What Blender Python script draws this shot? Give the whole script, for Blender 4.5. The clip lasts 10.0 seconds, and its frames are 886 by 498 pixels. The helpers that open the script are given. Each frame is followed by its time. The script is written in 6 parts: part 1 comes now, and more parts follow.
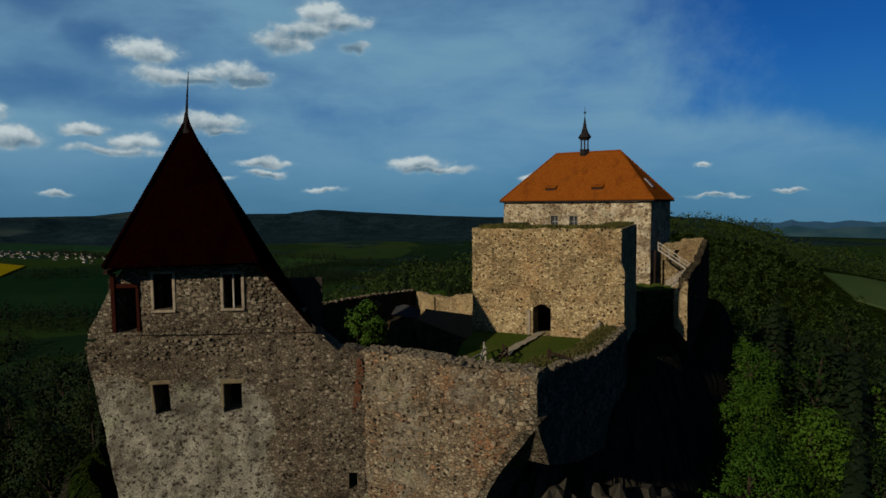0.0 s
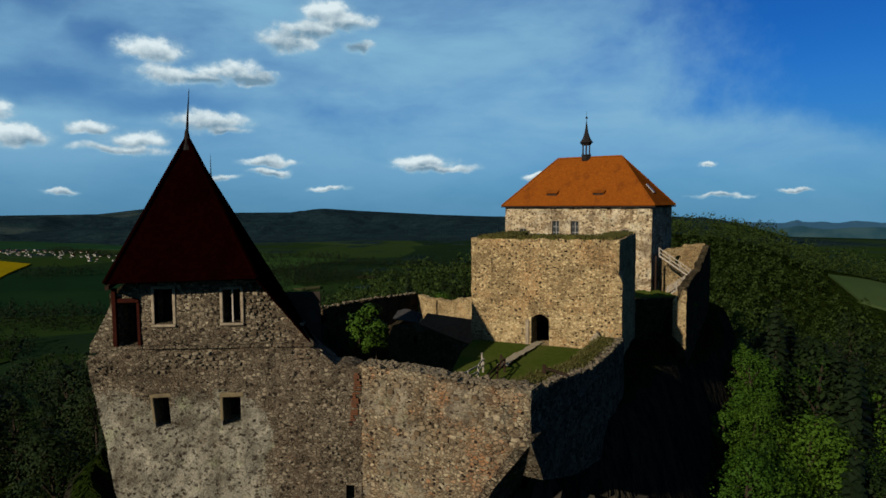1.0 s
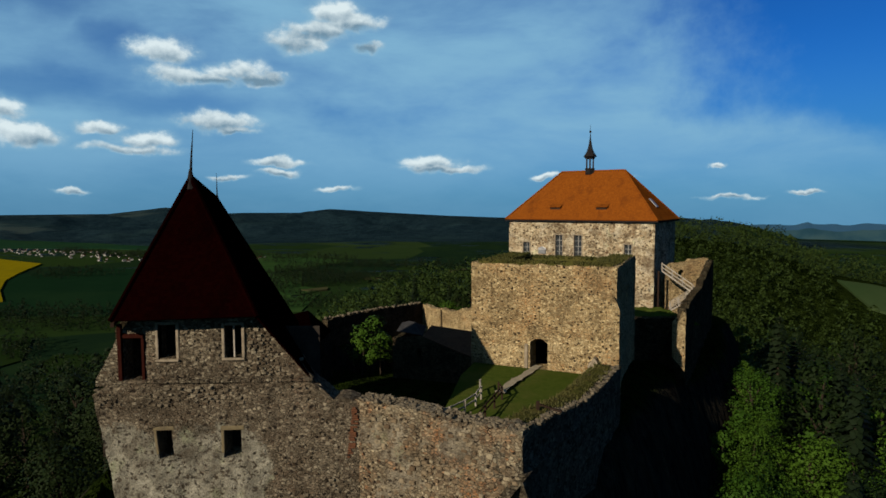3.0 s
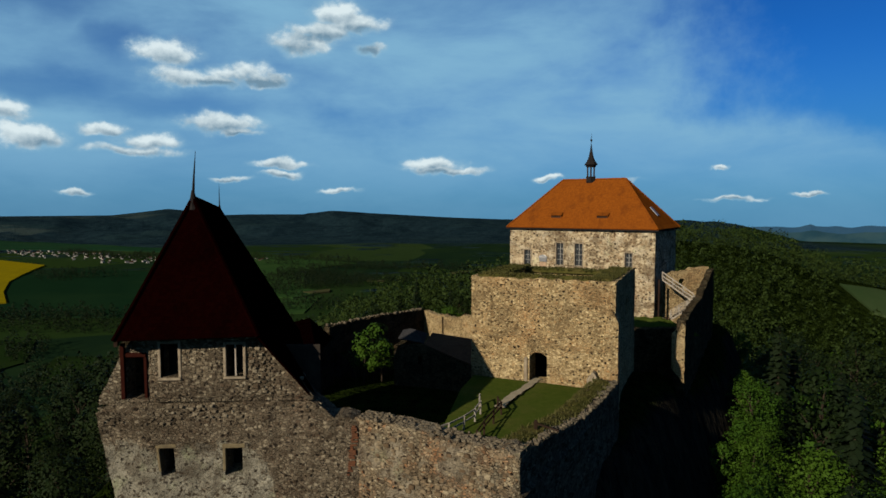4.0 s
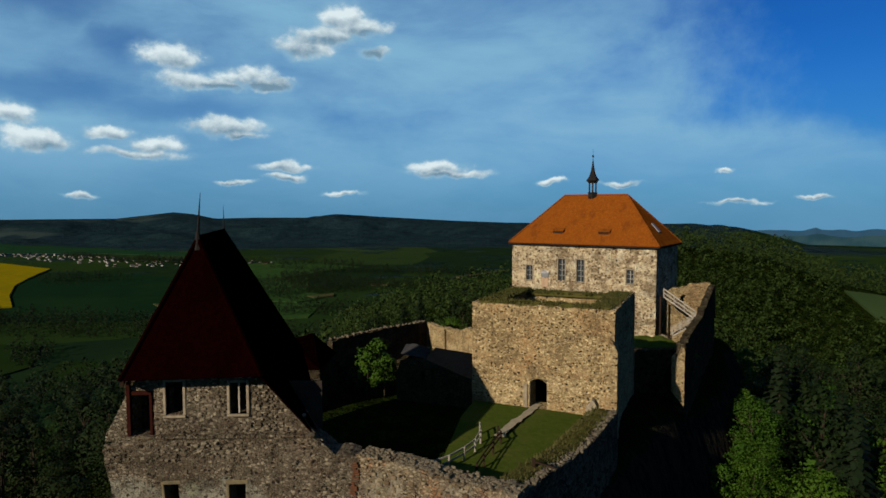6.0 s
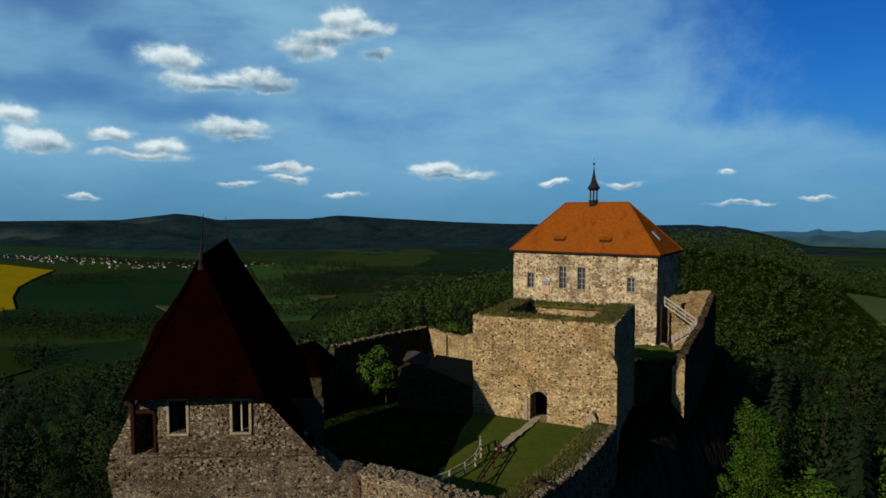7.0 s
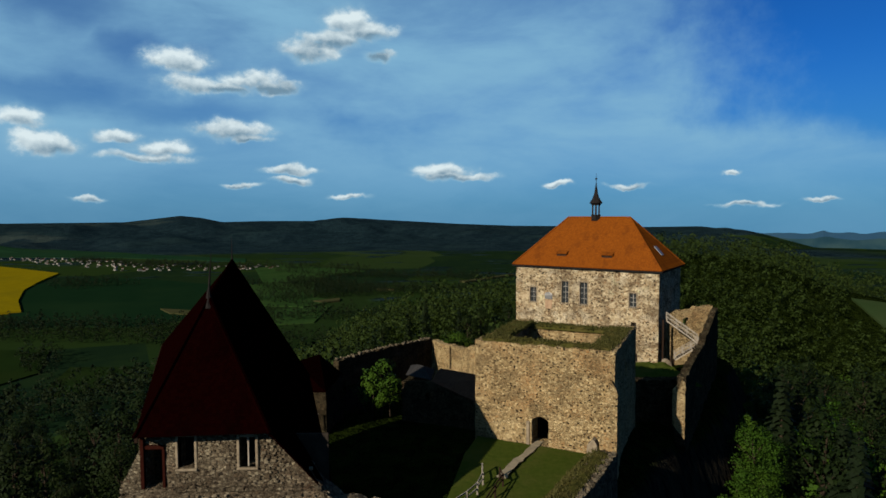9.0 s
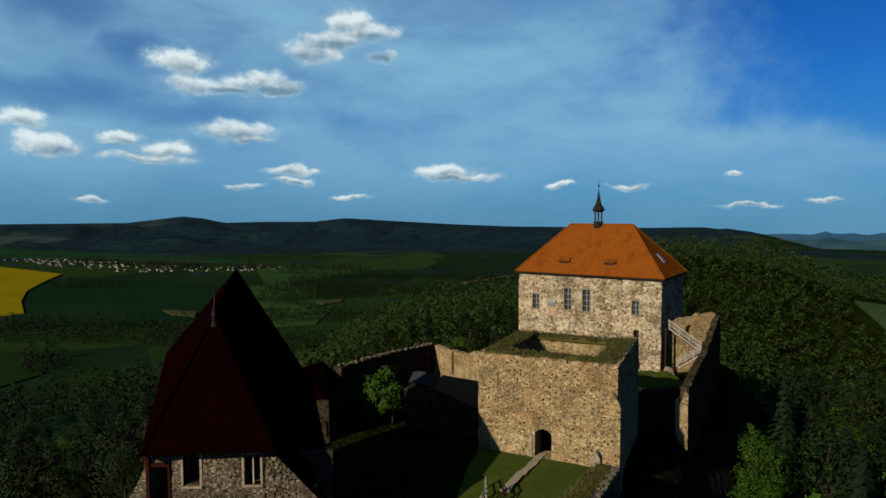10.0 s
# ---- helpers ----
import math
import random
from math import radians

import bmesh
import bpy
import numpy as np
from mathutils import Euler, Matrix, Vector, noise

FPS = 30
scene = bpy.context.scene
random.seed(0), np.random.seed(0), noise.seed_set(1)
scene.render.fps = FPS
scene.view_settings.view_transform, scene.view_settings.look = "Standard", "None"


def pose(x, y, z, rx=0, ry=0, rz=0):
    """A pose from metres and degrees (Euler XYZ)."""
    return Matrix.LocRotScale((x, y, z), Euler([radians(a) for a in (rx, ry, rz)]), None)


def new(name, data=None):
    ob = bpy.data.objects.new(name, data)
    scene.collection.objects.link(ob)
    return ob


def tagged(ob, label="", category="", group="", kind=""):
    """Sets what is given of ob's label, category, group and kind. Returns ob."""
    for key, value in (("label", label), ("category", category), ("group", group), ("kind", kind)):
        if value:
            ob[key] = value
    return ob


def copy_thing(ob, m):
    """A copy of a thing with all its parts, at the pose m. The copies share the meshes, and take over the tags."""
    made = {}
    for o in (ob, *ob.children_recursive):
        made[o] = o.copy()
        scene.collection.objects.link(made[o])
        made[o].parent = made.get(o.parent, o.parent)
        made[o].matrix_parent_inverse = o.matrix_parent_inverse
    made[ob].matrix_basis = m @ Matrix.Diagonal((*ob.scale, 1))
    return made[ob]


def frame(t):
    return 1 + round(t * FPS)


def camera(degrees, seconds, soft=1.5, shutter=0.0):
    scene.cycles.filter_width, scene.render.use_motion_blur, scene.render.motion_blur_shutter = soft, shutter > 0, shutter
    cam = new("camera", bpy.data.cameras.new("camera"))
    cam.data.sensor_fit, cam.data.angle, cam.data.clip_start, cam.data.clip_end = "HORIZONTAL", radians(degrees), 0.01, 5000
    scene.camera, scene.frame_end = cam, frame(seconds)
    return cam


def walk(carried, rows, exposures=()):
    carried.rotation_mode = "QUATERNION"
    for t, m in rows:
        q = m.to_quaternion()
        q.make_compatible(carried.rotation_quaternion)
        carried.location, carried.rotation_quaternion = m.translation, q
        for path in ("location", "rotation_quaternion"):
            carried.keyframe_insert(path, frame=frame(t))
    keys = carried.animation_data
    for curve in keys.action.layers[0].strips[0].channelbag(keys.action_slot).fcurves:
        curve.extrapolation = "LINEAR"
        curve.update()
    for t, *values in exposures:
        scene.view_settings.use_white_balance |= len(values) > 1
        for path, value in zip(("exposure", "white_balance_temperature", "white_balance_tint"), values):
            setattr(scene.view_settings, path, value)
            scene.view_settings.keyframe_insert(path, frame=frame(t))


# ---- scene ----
cam = camera(72.0, 10.0, soft=1.6)
PATH = [
    (0.0, -3.265, -3.112, 9.754, 85.852, 0.478, -3.852),
    (0.5, -3.102, -3.222, 10.144, 85.809, 0.370, -3.682),
    (1.0, -2.926, -3.400, 10.585, 85.774, 0.318, -3.472),
    (1.5, -2.784, -3.498, 10.974, 85.829, 0.291, -3.274),
    (2.0, -2.646, -3.606, 11.442, 85.837, 0.257, -3.078),
    (2.5, -2.501, -3.785, 11.953, 85.811, 0.196, -2.887),
    (4.0, -2.239, -4.239, 13.416, 85.987, 0.065, -2.512),
    (4.5, -2.165, -4.360, 13.875, 86.081, 0.084, -2.402),
    (5.0, -2.093, -4.500, 14.382, 86.146, 0.076, -2.294),
    (5.5, -2.063, -4.576, 14.855, 86.211, 0.071, -2.220),
    (7.0, -1.957, -4.947, 16.316, 86.383, 0.082, -1.957),
    (7.5, -1.907, -5.078, 16.832, 86.416, 0.106, -1.845),
    (8.0, -1.893, -5.248, 17.381, 86.406, 0.118, -1.779),
    (8.5, -1.872, -5.432, 17.874, 86.445, 0.130, -1.701),
    (9.0, -1.877, -5.527, 18.336, 86.535, 0.153, -1.603),
    (9.5, -1.910, -5.590, 18.812, 86.555, 0.144, -1.507),
    (10.0, -1.990, -5.612, 19.305, 86.598, 0.135, -1.423),
]
EXPOSURES = [(0.0, 0.47), (0.5, 0.93), (1.0, 0.98), (10.0, 0.98)]
walk(cam, [(t, pose(x, y, z, rx, ry, rz)) for t, x, y, z, rx, ry, rz in PATH], EXPOSURES)

# ---- sun and sky ----
SUN_WAY = Vector((0.59, 0.655, -0.39)).normalized()
sun = new("sun", bpy.data.lights.new("sun", "SUN"))
sun.data.energy, sun.data.angle, sun.data.color = 5.0, radians(0.5), (1.0, 0.86, 0.66)
sun.matrix_world = Matrix.Translation((-60, -60, 80)) @ SUN_WAY.to_track_quat("-Z", "Y").to_matrix().to_4x4()


class Nodes:
    """Short way to write node trees."""

    def __init__(self, tree):
        self.tree = tree
        tree.nodes.clear()

    def add(self, kind, op="", **sockets):
        n = self.tree.nodes.new(kind)
        if op and kind in ("ShaderNodeVectorMath", "ShaderNodeMath"):
            n.operation = op
        for key, value in sockets.items():
            self.put(n.inputs[key], value)
        return n

    def put(self, socket, value):
        if isinstance(value, bpy.types.NodeSocket):
            self.tree.links.new(value, socket)
        else:
            socket.default_value = value

    def math(self, op, a, b=0.0, clamp=False):
        n = self.tree.nodes.new("ShaderNodeMath")
        n.operation, n.use_clamp = op, clamp
        self.put(n.inputs[0], a), self.put(n.inputs[1], b)
        return n.outputs[0]

    def ramp(self, value, a, b, lo=0.0, hi=1.0):
        n = self.tree.nodes.new("ShaderNodeMapRange")
        n.interpolation_type = "SMOOTHSTEP"
        for i, v in enumerate((value, a, b, lo, hi)):
            self.put(n.inputs[i], v)
        return n.outputs[0]

    def mix(self, f, a, b, mode="MIX"):
        n = self.tree.nodes.new("ShaderNodeMix")
        n.data_type, n.blend_type = "RGBA", mode
        self.put(n.inputs[0], f), self.put(n.inputs[6], a), self.put(n.inputs[7], b)
        return n.outputs[2]

    def noise(self, vec, scale, detail=4.0, rough=0.55, dist=0.0):
        n = self.tree.nodes.new("ShaderNodeTexNoise")
        self.put(n.inputs["Vector"], vec)
        n.inputs["Scale"].default_value, n.inputs["Detail"].default_value = scale, detail
        n.inputs["Roughness"].default_value, n.inputs["Distortion"].default_value = rough, dist
        return n.outputs[0]

    def mapped(self, vec, scale=(1, 1, 1), turn=(0, 0, 0), shift=(0, 0, 0)):
        n = self.tree.nodes.new("ShaderNodeMapping")
        self.put(n.inputs[0], vec)
        n.inputs[1].default_value, n.inputs[2].default_value, n.inputs[3].default_value = shift, turn, scale
        return n.outputs[0]


def aim(az, el):
    """Unit way of a bearing to the right of +y and a height, in degrees."""
    a, e = radians(az), radians(el)
    return (math.sin(a) * math.cos(e), math.cos(a) * math.cos(e), math.sin(e))


world = bpy.data.worlds.new("sky")
scene.world = world
world.use_nodes = True
W = Nodes(world.node_tree)
sky = W.add("ShaderNodeTexSky")
sky.sky_type, sky.sun_disc = "NISHITA", False
sky.sun_elevation, sky.sun_rotation = radians(23.9), math.atan2(-SUN_WAY.x, -SUN_WAY.y)
sky.altitude, sky.air_density, sky.dust_density, sky.ozone_density = 400.0, 1.0, 0.4, 2.5
way = W.add("ShaderNodeTexCoord").outputs["Generated"]
split = W.add("ShaderNodeSeparateXYZ", Vector=way)
# Veil of high thin cloud, drawn out along a slant, with a ragged edge towards the east and open blue lanes in the west.
ragged = W.math("SUBTRACT", W.noise(way, 5.0, 6.0, 0.62), 0.5)
veil_at = W.mapped(way, (1.3, 1.0, 4.2), (0.0, radians(-20), radians(15)))
streaks = W.ramp(W.noise(veil_at, 2.6, 7.0, 0.6, 0.25), 0.25, 0.70)
patches = W.ramp(W.noise(W.mapped(way, (1, 1, 1.8)), 3.2, 5.0, 0.6), 0.06, 0.50)
reach = W.math("ADD", W.math("ADD", split.outputs[0], W.math("MULTIPLY", split.outputs[2], 0.45)), W.math("MULTIPLY", ragged, 0.42))
reach = W.math("SUBTRACT", reach, W.ramp(split.outputs[2], 0.15, 0.02, 0.0, 0.30))
veil = W.math("MULTIPLY", W.math("MULTIPLY", W.math("ADD", W.math("MULTIPLY", streaks, 0.46), 0.50), patches), W.ramp(reach, 0.60, 0.40))
haze = W.ramp(split.outputs[2], 0.25, -0.01)
veil = W.math("MULTIPLY", veil, W.ramp(split.outputs[2], -0.02, 0.13, 0.35, 1.0))
warp_noise = W.add("ShaderNodeTexNoise", Vector=way)
warp_noise.inputs["Scale"].default_value, warp_noise.inputs["Detail"].default_value = 20.0, 6.0
warp_by = W.add("ShaderNodeVectorMath", op="MULTIPLY_ADD")
W.put(warp_by.inputs[0], warp_noise.outputs["Color"])
warp_by.inputs[1].default_value = (0.05, 0.05, 0.036)
warp_by.inputs[2].default_value = (-0.025, -0.025, -0.018)
bent = W.add("ShaderNodeVectorMath", op="ADD")
W.put(bent.inputs[0], way), W.put(bent.inputs[1], warp_by.outputs[0])


def sky_spot(az, el, wide, high, outer, inner):
    """A soft oval in the sky: how far a way lies inside it, and its height within the oval."""
    spot = W.add("ShaderNodeMapping", Vector=bent.outputs[0])
    spot.vector_type = "TEXTURE"
    spot.inputs["Location"].default_value, spot.inputs["Rotation"].default_value = aim(az, el), (0, 0, radians(-az))
    spot.inputs["Scale"].default_value = (math.tan(radians(wide)), 0.4, math.tan(radians(high)))
    far = W.add("ShaderNodeVectorMath", op="LENGTH")
    W.put(far.inputs[0], spot.outputs[0])
    return W.ramp(far.outputs["Value"], outer, inner), W.add("ShaderNodeSeparateXYZ", Vector=spot.outputs[0]).outputs[2]


lane = 0.0
for spot in ((-31.0, 9.2, 9.0, 1.5), (-21.0, 8.6, 8.0, 1.3), (-30.0, 16.0, 5.0, 2.0), (-25.5, 13.6, 2.6, 1.6)):
    lane = W.math("MAXIMUM", lane, sky_spot(*spot, 1.5, 0.2)[0])
veil = W.math("MULTIPLY", veil, W.math("SUBTRACT", 1.0, W.math("MULTIPLY", lane, 0.58)))
# Heaps of fair-weather cloud: bearing, height, half width, half height in degrees, and how far each one is in its own shade.
HEAPS = [(-7.0, 16.9, 2.7, 1.25, 0.0), (-5.6, 16.2, 2.4, 0.9, 0.25), (-10.3, 14.3, 2.8, 1.0, 0.30), (-8.4, 15.3, 2.6, 0.8, 0.35), (-4.4, 14.1, 1.3, 0.50, 0.9), (-21.4, 12.9, 2.7, 1.1, 0.0),
         (-20.4, 10.9, 3.0, 0.9, 0.1), (-15.6, 11.6, 2.6, 1.0, 0.0), (-13.6, 11.0, 2.4, 0.7, 0.6), (-17.6, 10.7, 3.0, 0.6, 0.5), (-32.6, 7.1, 1.8, 0.95, 0.0), (-31.2, 5.5, 2.4, 0.85, 0.1),
         (-26.3, 6.3, 2.0, 0.55, 0.1), (-23.0, 5.5, 2.6, 0.65, 0.05), (-24.0, 4.7, 3.6, 0.45, 0.25), (-17.1, 7.1, 3.2, 0.85, 0.2), (-15.9, 6.3, 1.6, 0.4, 0.2), (-12.5, 3.7, 2.7, 0.42, 0.15), (-12.3, 2.8, 2.0, 0.36, 0.2),
         (1.6, 3.9, 2.8, 0.62, 0.0), (2.6, 3.4, 3.6, 0.45, 0.3), (12.3, 2.5, 1.2, 0.32, 0.1), (26.7, 3.2, 0.8, 0.22, 0.1), (-7.1, 1.5, 1.7, 0.25, 0.2), (18.3, 2.3, 1.8, 0.25, 0.3), (33.5, 1.1, 1.2, 0.18, 0.2),
         (-28.1, 1.1, 1.4, 0.23, 0.2), (-16.7, 2.4, 1.8, 0.25, 0.3), (27.8, 0.7, 2.4, 0.2, 0.3), (-48.0, 14.0, 5.0, 2.0, 0.0),
         (60.0, 12.0, 5.0, 1.6, 0.0), (95.0, 14.0, 6.0, 2.4, 0.0), (140.0, 11.0, 6.0, 2.0, 0.0), (185.0, 15.0, 6.0, 2.4, 0.0), (-90.0, 13.0, 6.0, 2.2, 0.0), (-135.0, 10.0, 5.0, 1.8, 0.0)]
both = None
for az, el, wide, high, own in HEAPS:
    near, level = sky_spot(az, el, 1.1 * wide, 1.1 * high, 1.55, 0.1)
    pair = W.add("ShaderNodeCombineXYZ", X=near, Y=W.math("MULTIPLY", near, W.math("ADD", W.ramp(level, 0.35, -0.75), own))).outputs[0]
    if both is not None:
        most = W.add("ShaderNodeVectorMath", op="MAXIMUM")
        W.put(most.inputs[0], both), W.put(most.inputs[1], pair)
        pair = most.outputs[0]
    both = pair
heaped = W.add("ShaderNodeSeparateXYZ", Vector=both)
body, under = heaped.outputs[0], heaped.outputs[1]
puff = W.noise(W.mapped(way, (1, 1, 1.5)), 46.0, 7.0, 0.66)
lumps = W.noise(W.mapped(way, (1, 1, 1.3)), 21.0, 5.0, 0.6)
toward = W.noise(W.mapped(way, (1, 1, 1.3), (0, 0, 0), (-0.007, 0.0, 0.012)), 21.0, 5.0, 0.6)
mass = W.math("ADD", body, W.math("ADD", W.math("MULTIPLY", W.math("SUBTRACT", lumps, 0.5), 1.3), W.math("MULTIPLY", W.math("SUBTRACT", puff, 0.5), 0.75)))
wisp = W.math("MULTIPLY", W.ramp(body, 0.0, 0.5), W.ramp(mass, 0.0, 0.55))
body = W.math("MULTIPLY", W.ramp(mass, 0.34, 0.88), W.ramp(body, 0.08, 0.42))
relief = W.math("MULTIPLY", W.math("SUBTRACT", toward, lumps), 1.7)
shade = W.math("ADD", W.math("ADD", W.math("MULTIPLY", under, 0.95), 0.02), W.math("ADD", relief, W.math("MULTIPLY", W.math("SUBTRACT", 0.55, puff), 0.22)), True)
tone = W.mix(shade, (0.52, 0.60, 0.62, 1), (0.115, 0.195, 0.262, 1))
blue = W.mix(1.0, sky.outputs[0], (0.0036, 0.0225, 0.053, 1), "MULTIPLY")
blue = W.mix(W.math("MULTIPLY", haze, 0.62), blue, (0.047, 0.158, 0.292, 1))
veiled = W.mix(veil, blue, (0.155, 0.320, 0.455, 1))
veiled = W.mix(W.math("MULTIPLY", wisp, 0.45), veiled, (0.22, 0.36, 0.45, 1))
full = W.mix(W.math("MULTIPLY", body, 0.96), veiled, tone)
back = W.add("ShaderNodeBackground", Color=full, Strength=0.71)
W.tree.links.new(back.outputs[0], W.add("ShaderNodeOutputWorld").inputs[0])

# ---- materials ----
def material(name, rough=0.9):
    m = bpy.data.materials.new(name)
    m.use_nodes = True
    n = Nodes(m.node_tree)
    shader = n.add("ShaderNodeBsdfPrincipled", Roughness=rough)
    shader.inputs["Specular IOR Level"].default_value = 0.5 if rough < 0.7 else 0.0
    n.tree.links.new(shader.outputs[0], n.add("ShaderNodeOutputMaterial").inputs[0])
    return m, n, shader


def bump(n, shader, height, strength=0.6, size=0.05):
    b = n.add("ShaderNodeBump", Height=height, Strength=strength, Distance=size)
    n.tree.links.new(b.outputs[0], shader.inputs["Normal"])


def here(n):
    return n.add("ShaderNodeTexCoord").outputs["Object"]


def masonry(name, light, mid, dark, joint, size=0.22, plaster=0.0, coat=(0.3, 0.29, 0.27), warm=(0.3, 0.16, 0.08), warmth=0.4, holes=0.5, bare=None, open_joints=0.5, pit_size=0.40):
    """Rubble walling: stones of several tones, joints part mortar and part open, pits, stains and what is left of the plaster coat."""
    m, n, s = material(name, 0.95)
    at = here(n)
    warp1, warp2 = n.add("ShaderNodeTexNoise", Vector=at, Scale=2.2), n.add("ShaderNodeTexNoise", Vector=at, Scale=9.0)
    moved = n.add("ShaderNodeVectorMath", "MULTIPLY_ADD")
    n.put(moved.inputs[0], warp1.outputs["Color"])
    moved.inputs[1].default_value = (0.30, 0.30, 0.2)
    n.put(moved.inputs[2], at)
    again = n.add("ShaderNodeVectorMath", "MULTIPLY_ADD")
    n.put(again.inputs[0], warp2.outputs["Color"])
    again.inputs[1].default_value = (0.13, 0.13, 0.10)
    n.put(again.inputs[2], moved.outputs[0])
    flat = n.mapped(again.outputs[0], (1, 1, 1.5))
    cells = n.add("ShaderNodeTexVoronoi", Vector=flat, Scale=1 / size)
    edge = n.add("ShaderNodeTexVoronoi", Vector=flat, Scale=1 / size)
    edge.feature = "DISTANCE_TO_EDGE"
    tone = n.add("ShaderNodeSeparateXYZ", Vector=cells.outputs["Color"])
    fine = n.noise(at, 13.0, 5.0, 0.65)
    mids = n.noise(at, 3.4, 5.0, 0.65)
    wide = n.noise(at, 0.42, 6.0, 0.62)
    c = n.mix(n.ramp(tone.outputs[0], 0.0, 0.55), (*dark, 1), (*mid, 1))
    c = n.mix(n.ramp(tone.outputs[1], 0.50, 0.85), c, (*light, 1))
    c = n.mix(n.math("MULTIPLY", n.ramp(wide, 0.48, 0.70), warmth), c, (*warm, 1))
    c = n.mix(n.math("MULTIPLY", n.ramp(tone.outputs[2], 0.90, 0.94), 0.6 * warmth), c, (*warm, 1))
    c = n.mix(n.ramp(n.math("ADD", n.math("MULTIPLY", fine, 0.5), n.math("MULTIPLY", mids, 0.5)), 0.50, 0.38, 0.0, 0.6), c, (*dark, 1))
    line = n.ramp(edge.outputs["Distance"], 0.015, n.math("ADD", 0.04, n.math("MULTIPLY", mids, 0.20)))
    gap = n.mix(n.ramp(n.noise(at, 1.7, 5.0, 0.65), 0.72 - 0.5 * open_joints, 0.84 - 0.5 * open_joints), (*joint, 1), tuple(0.25 * v for v in dark) + (1,))
    c = n.mix(line, gap, c)
    # Pits of dropped-out small stones, in some cells only; their shade painted near black.
    pit = n.add("ShaderNodeTexVoronoi", Vector=n.mapped(again.outputs[0], (1, 1, 1.35), (0, 0, 0), (3.1, 1.7, 0.4)), Scale=1 / pit_size)
    lost = n.add("ShaderNodeSeparateXYZ", Vector=pit.outputs["Color"])
    reach = n.math("MULTIPLY", n.ramp(lost.outputs[0], 0.25, 0.95), 0.40)
    pits = n.math("MULTIPLY", n.ramp(n.math("SUBTRACT", pit.outputs["Distance"], reach), 0.0, -0.05), holes)
    c = n.mix(pits, c, (0.010, 0.008, 0.007, 1))
    height = n.math("SUBTRACT", n.math("ADD", n.math("ADD", n.math("MULTIPLY", line, 0.7), n.math("MULTIPLY", fine, 0.5)), n.math("MULTIPLY", tone.outputs[2], 0.35)), n.math("MULTIPLY", pits, 0.9))
    if plaster:
        cover = n.math("ADD", n.noise(at, 0.5, 7.0, 0.68), n.math("MULTIPLY", n.math("SUBTRACT", fine, 0.5), 0.2))
        if bare:
            # The coat has fallen off above one height and beyond one line.
            spot = n.add("ShaderNodeSeparateXYZ", Vector=at)
            cover = n.math("SUBTRACT", cover, n.ramp(spot.outputs[2], bare[0] - 1.6, bare[0] + 1.2, 0.0, 0.45))
            cover = n.math("SUBTRACT", cover, n.ramp(spot.outputs[0], bare[1] - 2.2, bare[1] + 1.8, 0.0, 0.45))
        cover = n.ramp(cover, 0.60 - 0.3 * plaster, 0.70 - 0.3 * plaster)
        patch = n.mix(n.ramp(n.noise(at, 0.9, 6.0, 0.65), 0.35, 0.65), (*coat, 1), tuple(0.55 * v for v in coat) + (1,))
        patch = n.mix(n.ramp(n.noise(at, 0.7, 4.0), 0.55, 0.7, 0.0, 0.6), patch, (0.8 * coat[0], 0.95 * coat[1], 0.72 * coat[2], 1))
        worn = n.mix(n.ramp(n.noise(at, 4.5, 6.0, 0.72), 0.53, 0.62), patch, tuple(0.8 * v for v in dark) + (1,))
        worn = n.mix(n.math("MULTIPLY", pits, 0.9), worn, (0.010, 0.008, 0.007, 1))
        c = n.mix(cover, c, worn)
        height = n.math("ADD", n.math("MULTIPLY", height, n.math("SUBTRACT", 1.0, n.math("MULTIPLY", cover, 0.6))), n.math("MULTIPLY", cover, n.math("ADD", 0.4, n.math("MULTIPLY", mids, 0.5))))
    broad = n.noise(n.mapped(at, (1, 1, 1.4), (0, 0, 0), (5.0, 2.0, 9.0)), 0.33, 6.0, 0.68, 0.6)
    c = n.mix(n.ramp(broad, 0.50, 0.36, 0.0, 0.62), c, tuple(0.9 * v for v in dark) + (1,))
    c = n.mix(n.ramp(broad, 0.56, 0.70, 0.0, 0.55), c, (*light, 1))
    soot = n.noise(at, 1.15, 6.0, 0.7)
    c = n.mix(n.ramp(soot, 0.52, 0.68, 0.0, 0.5), c, (*dark, 1))
    streak = n.noise(n.mapped(at, (1.1, 1.1, 0.16)), 1.3, 5.0, 0.6)
    c = n.mix(n.ramp(streak, 0.5, 0.72, 0.0, 0.55), c, tuple(0.42 * v for v in mid) + (1,))
    n.put(s.inputs["Base Color"], c)
    bump(n, s, height, 1.0, 0.10)
    return m


def speckled(name, a, b, scale=3.0, rough=0.9, wide=0.3, c=None, lift=0.4, size=0.03, stretch=(1, 1, 1)):
    """Two tones at two scales with fine relief."""
    m, n, s = material(name, rough)
    at = n.mapped(here(n), stretch)
    f = n.noise(at, scale, 5.0, 0.6)
    col = n.mix(n.ramp(f, 0.3, 0.7), (*a, 1), (*b, 1))
    g = n.noise(at, wide, 4.0, 0.6)
    col = n.mix(n.ramp(g, 0.45, 0.7, 0.0, 0.8), col, (*(c or tuple(0.6 * v for v in a)), 1))
    n.put(s.inputs["Base Color"], col)
    bump(n, s, f, lift, size)
    return m


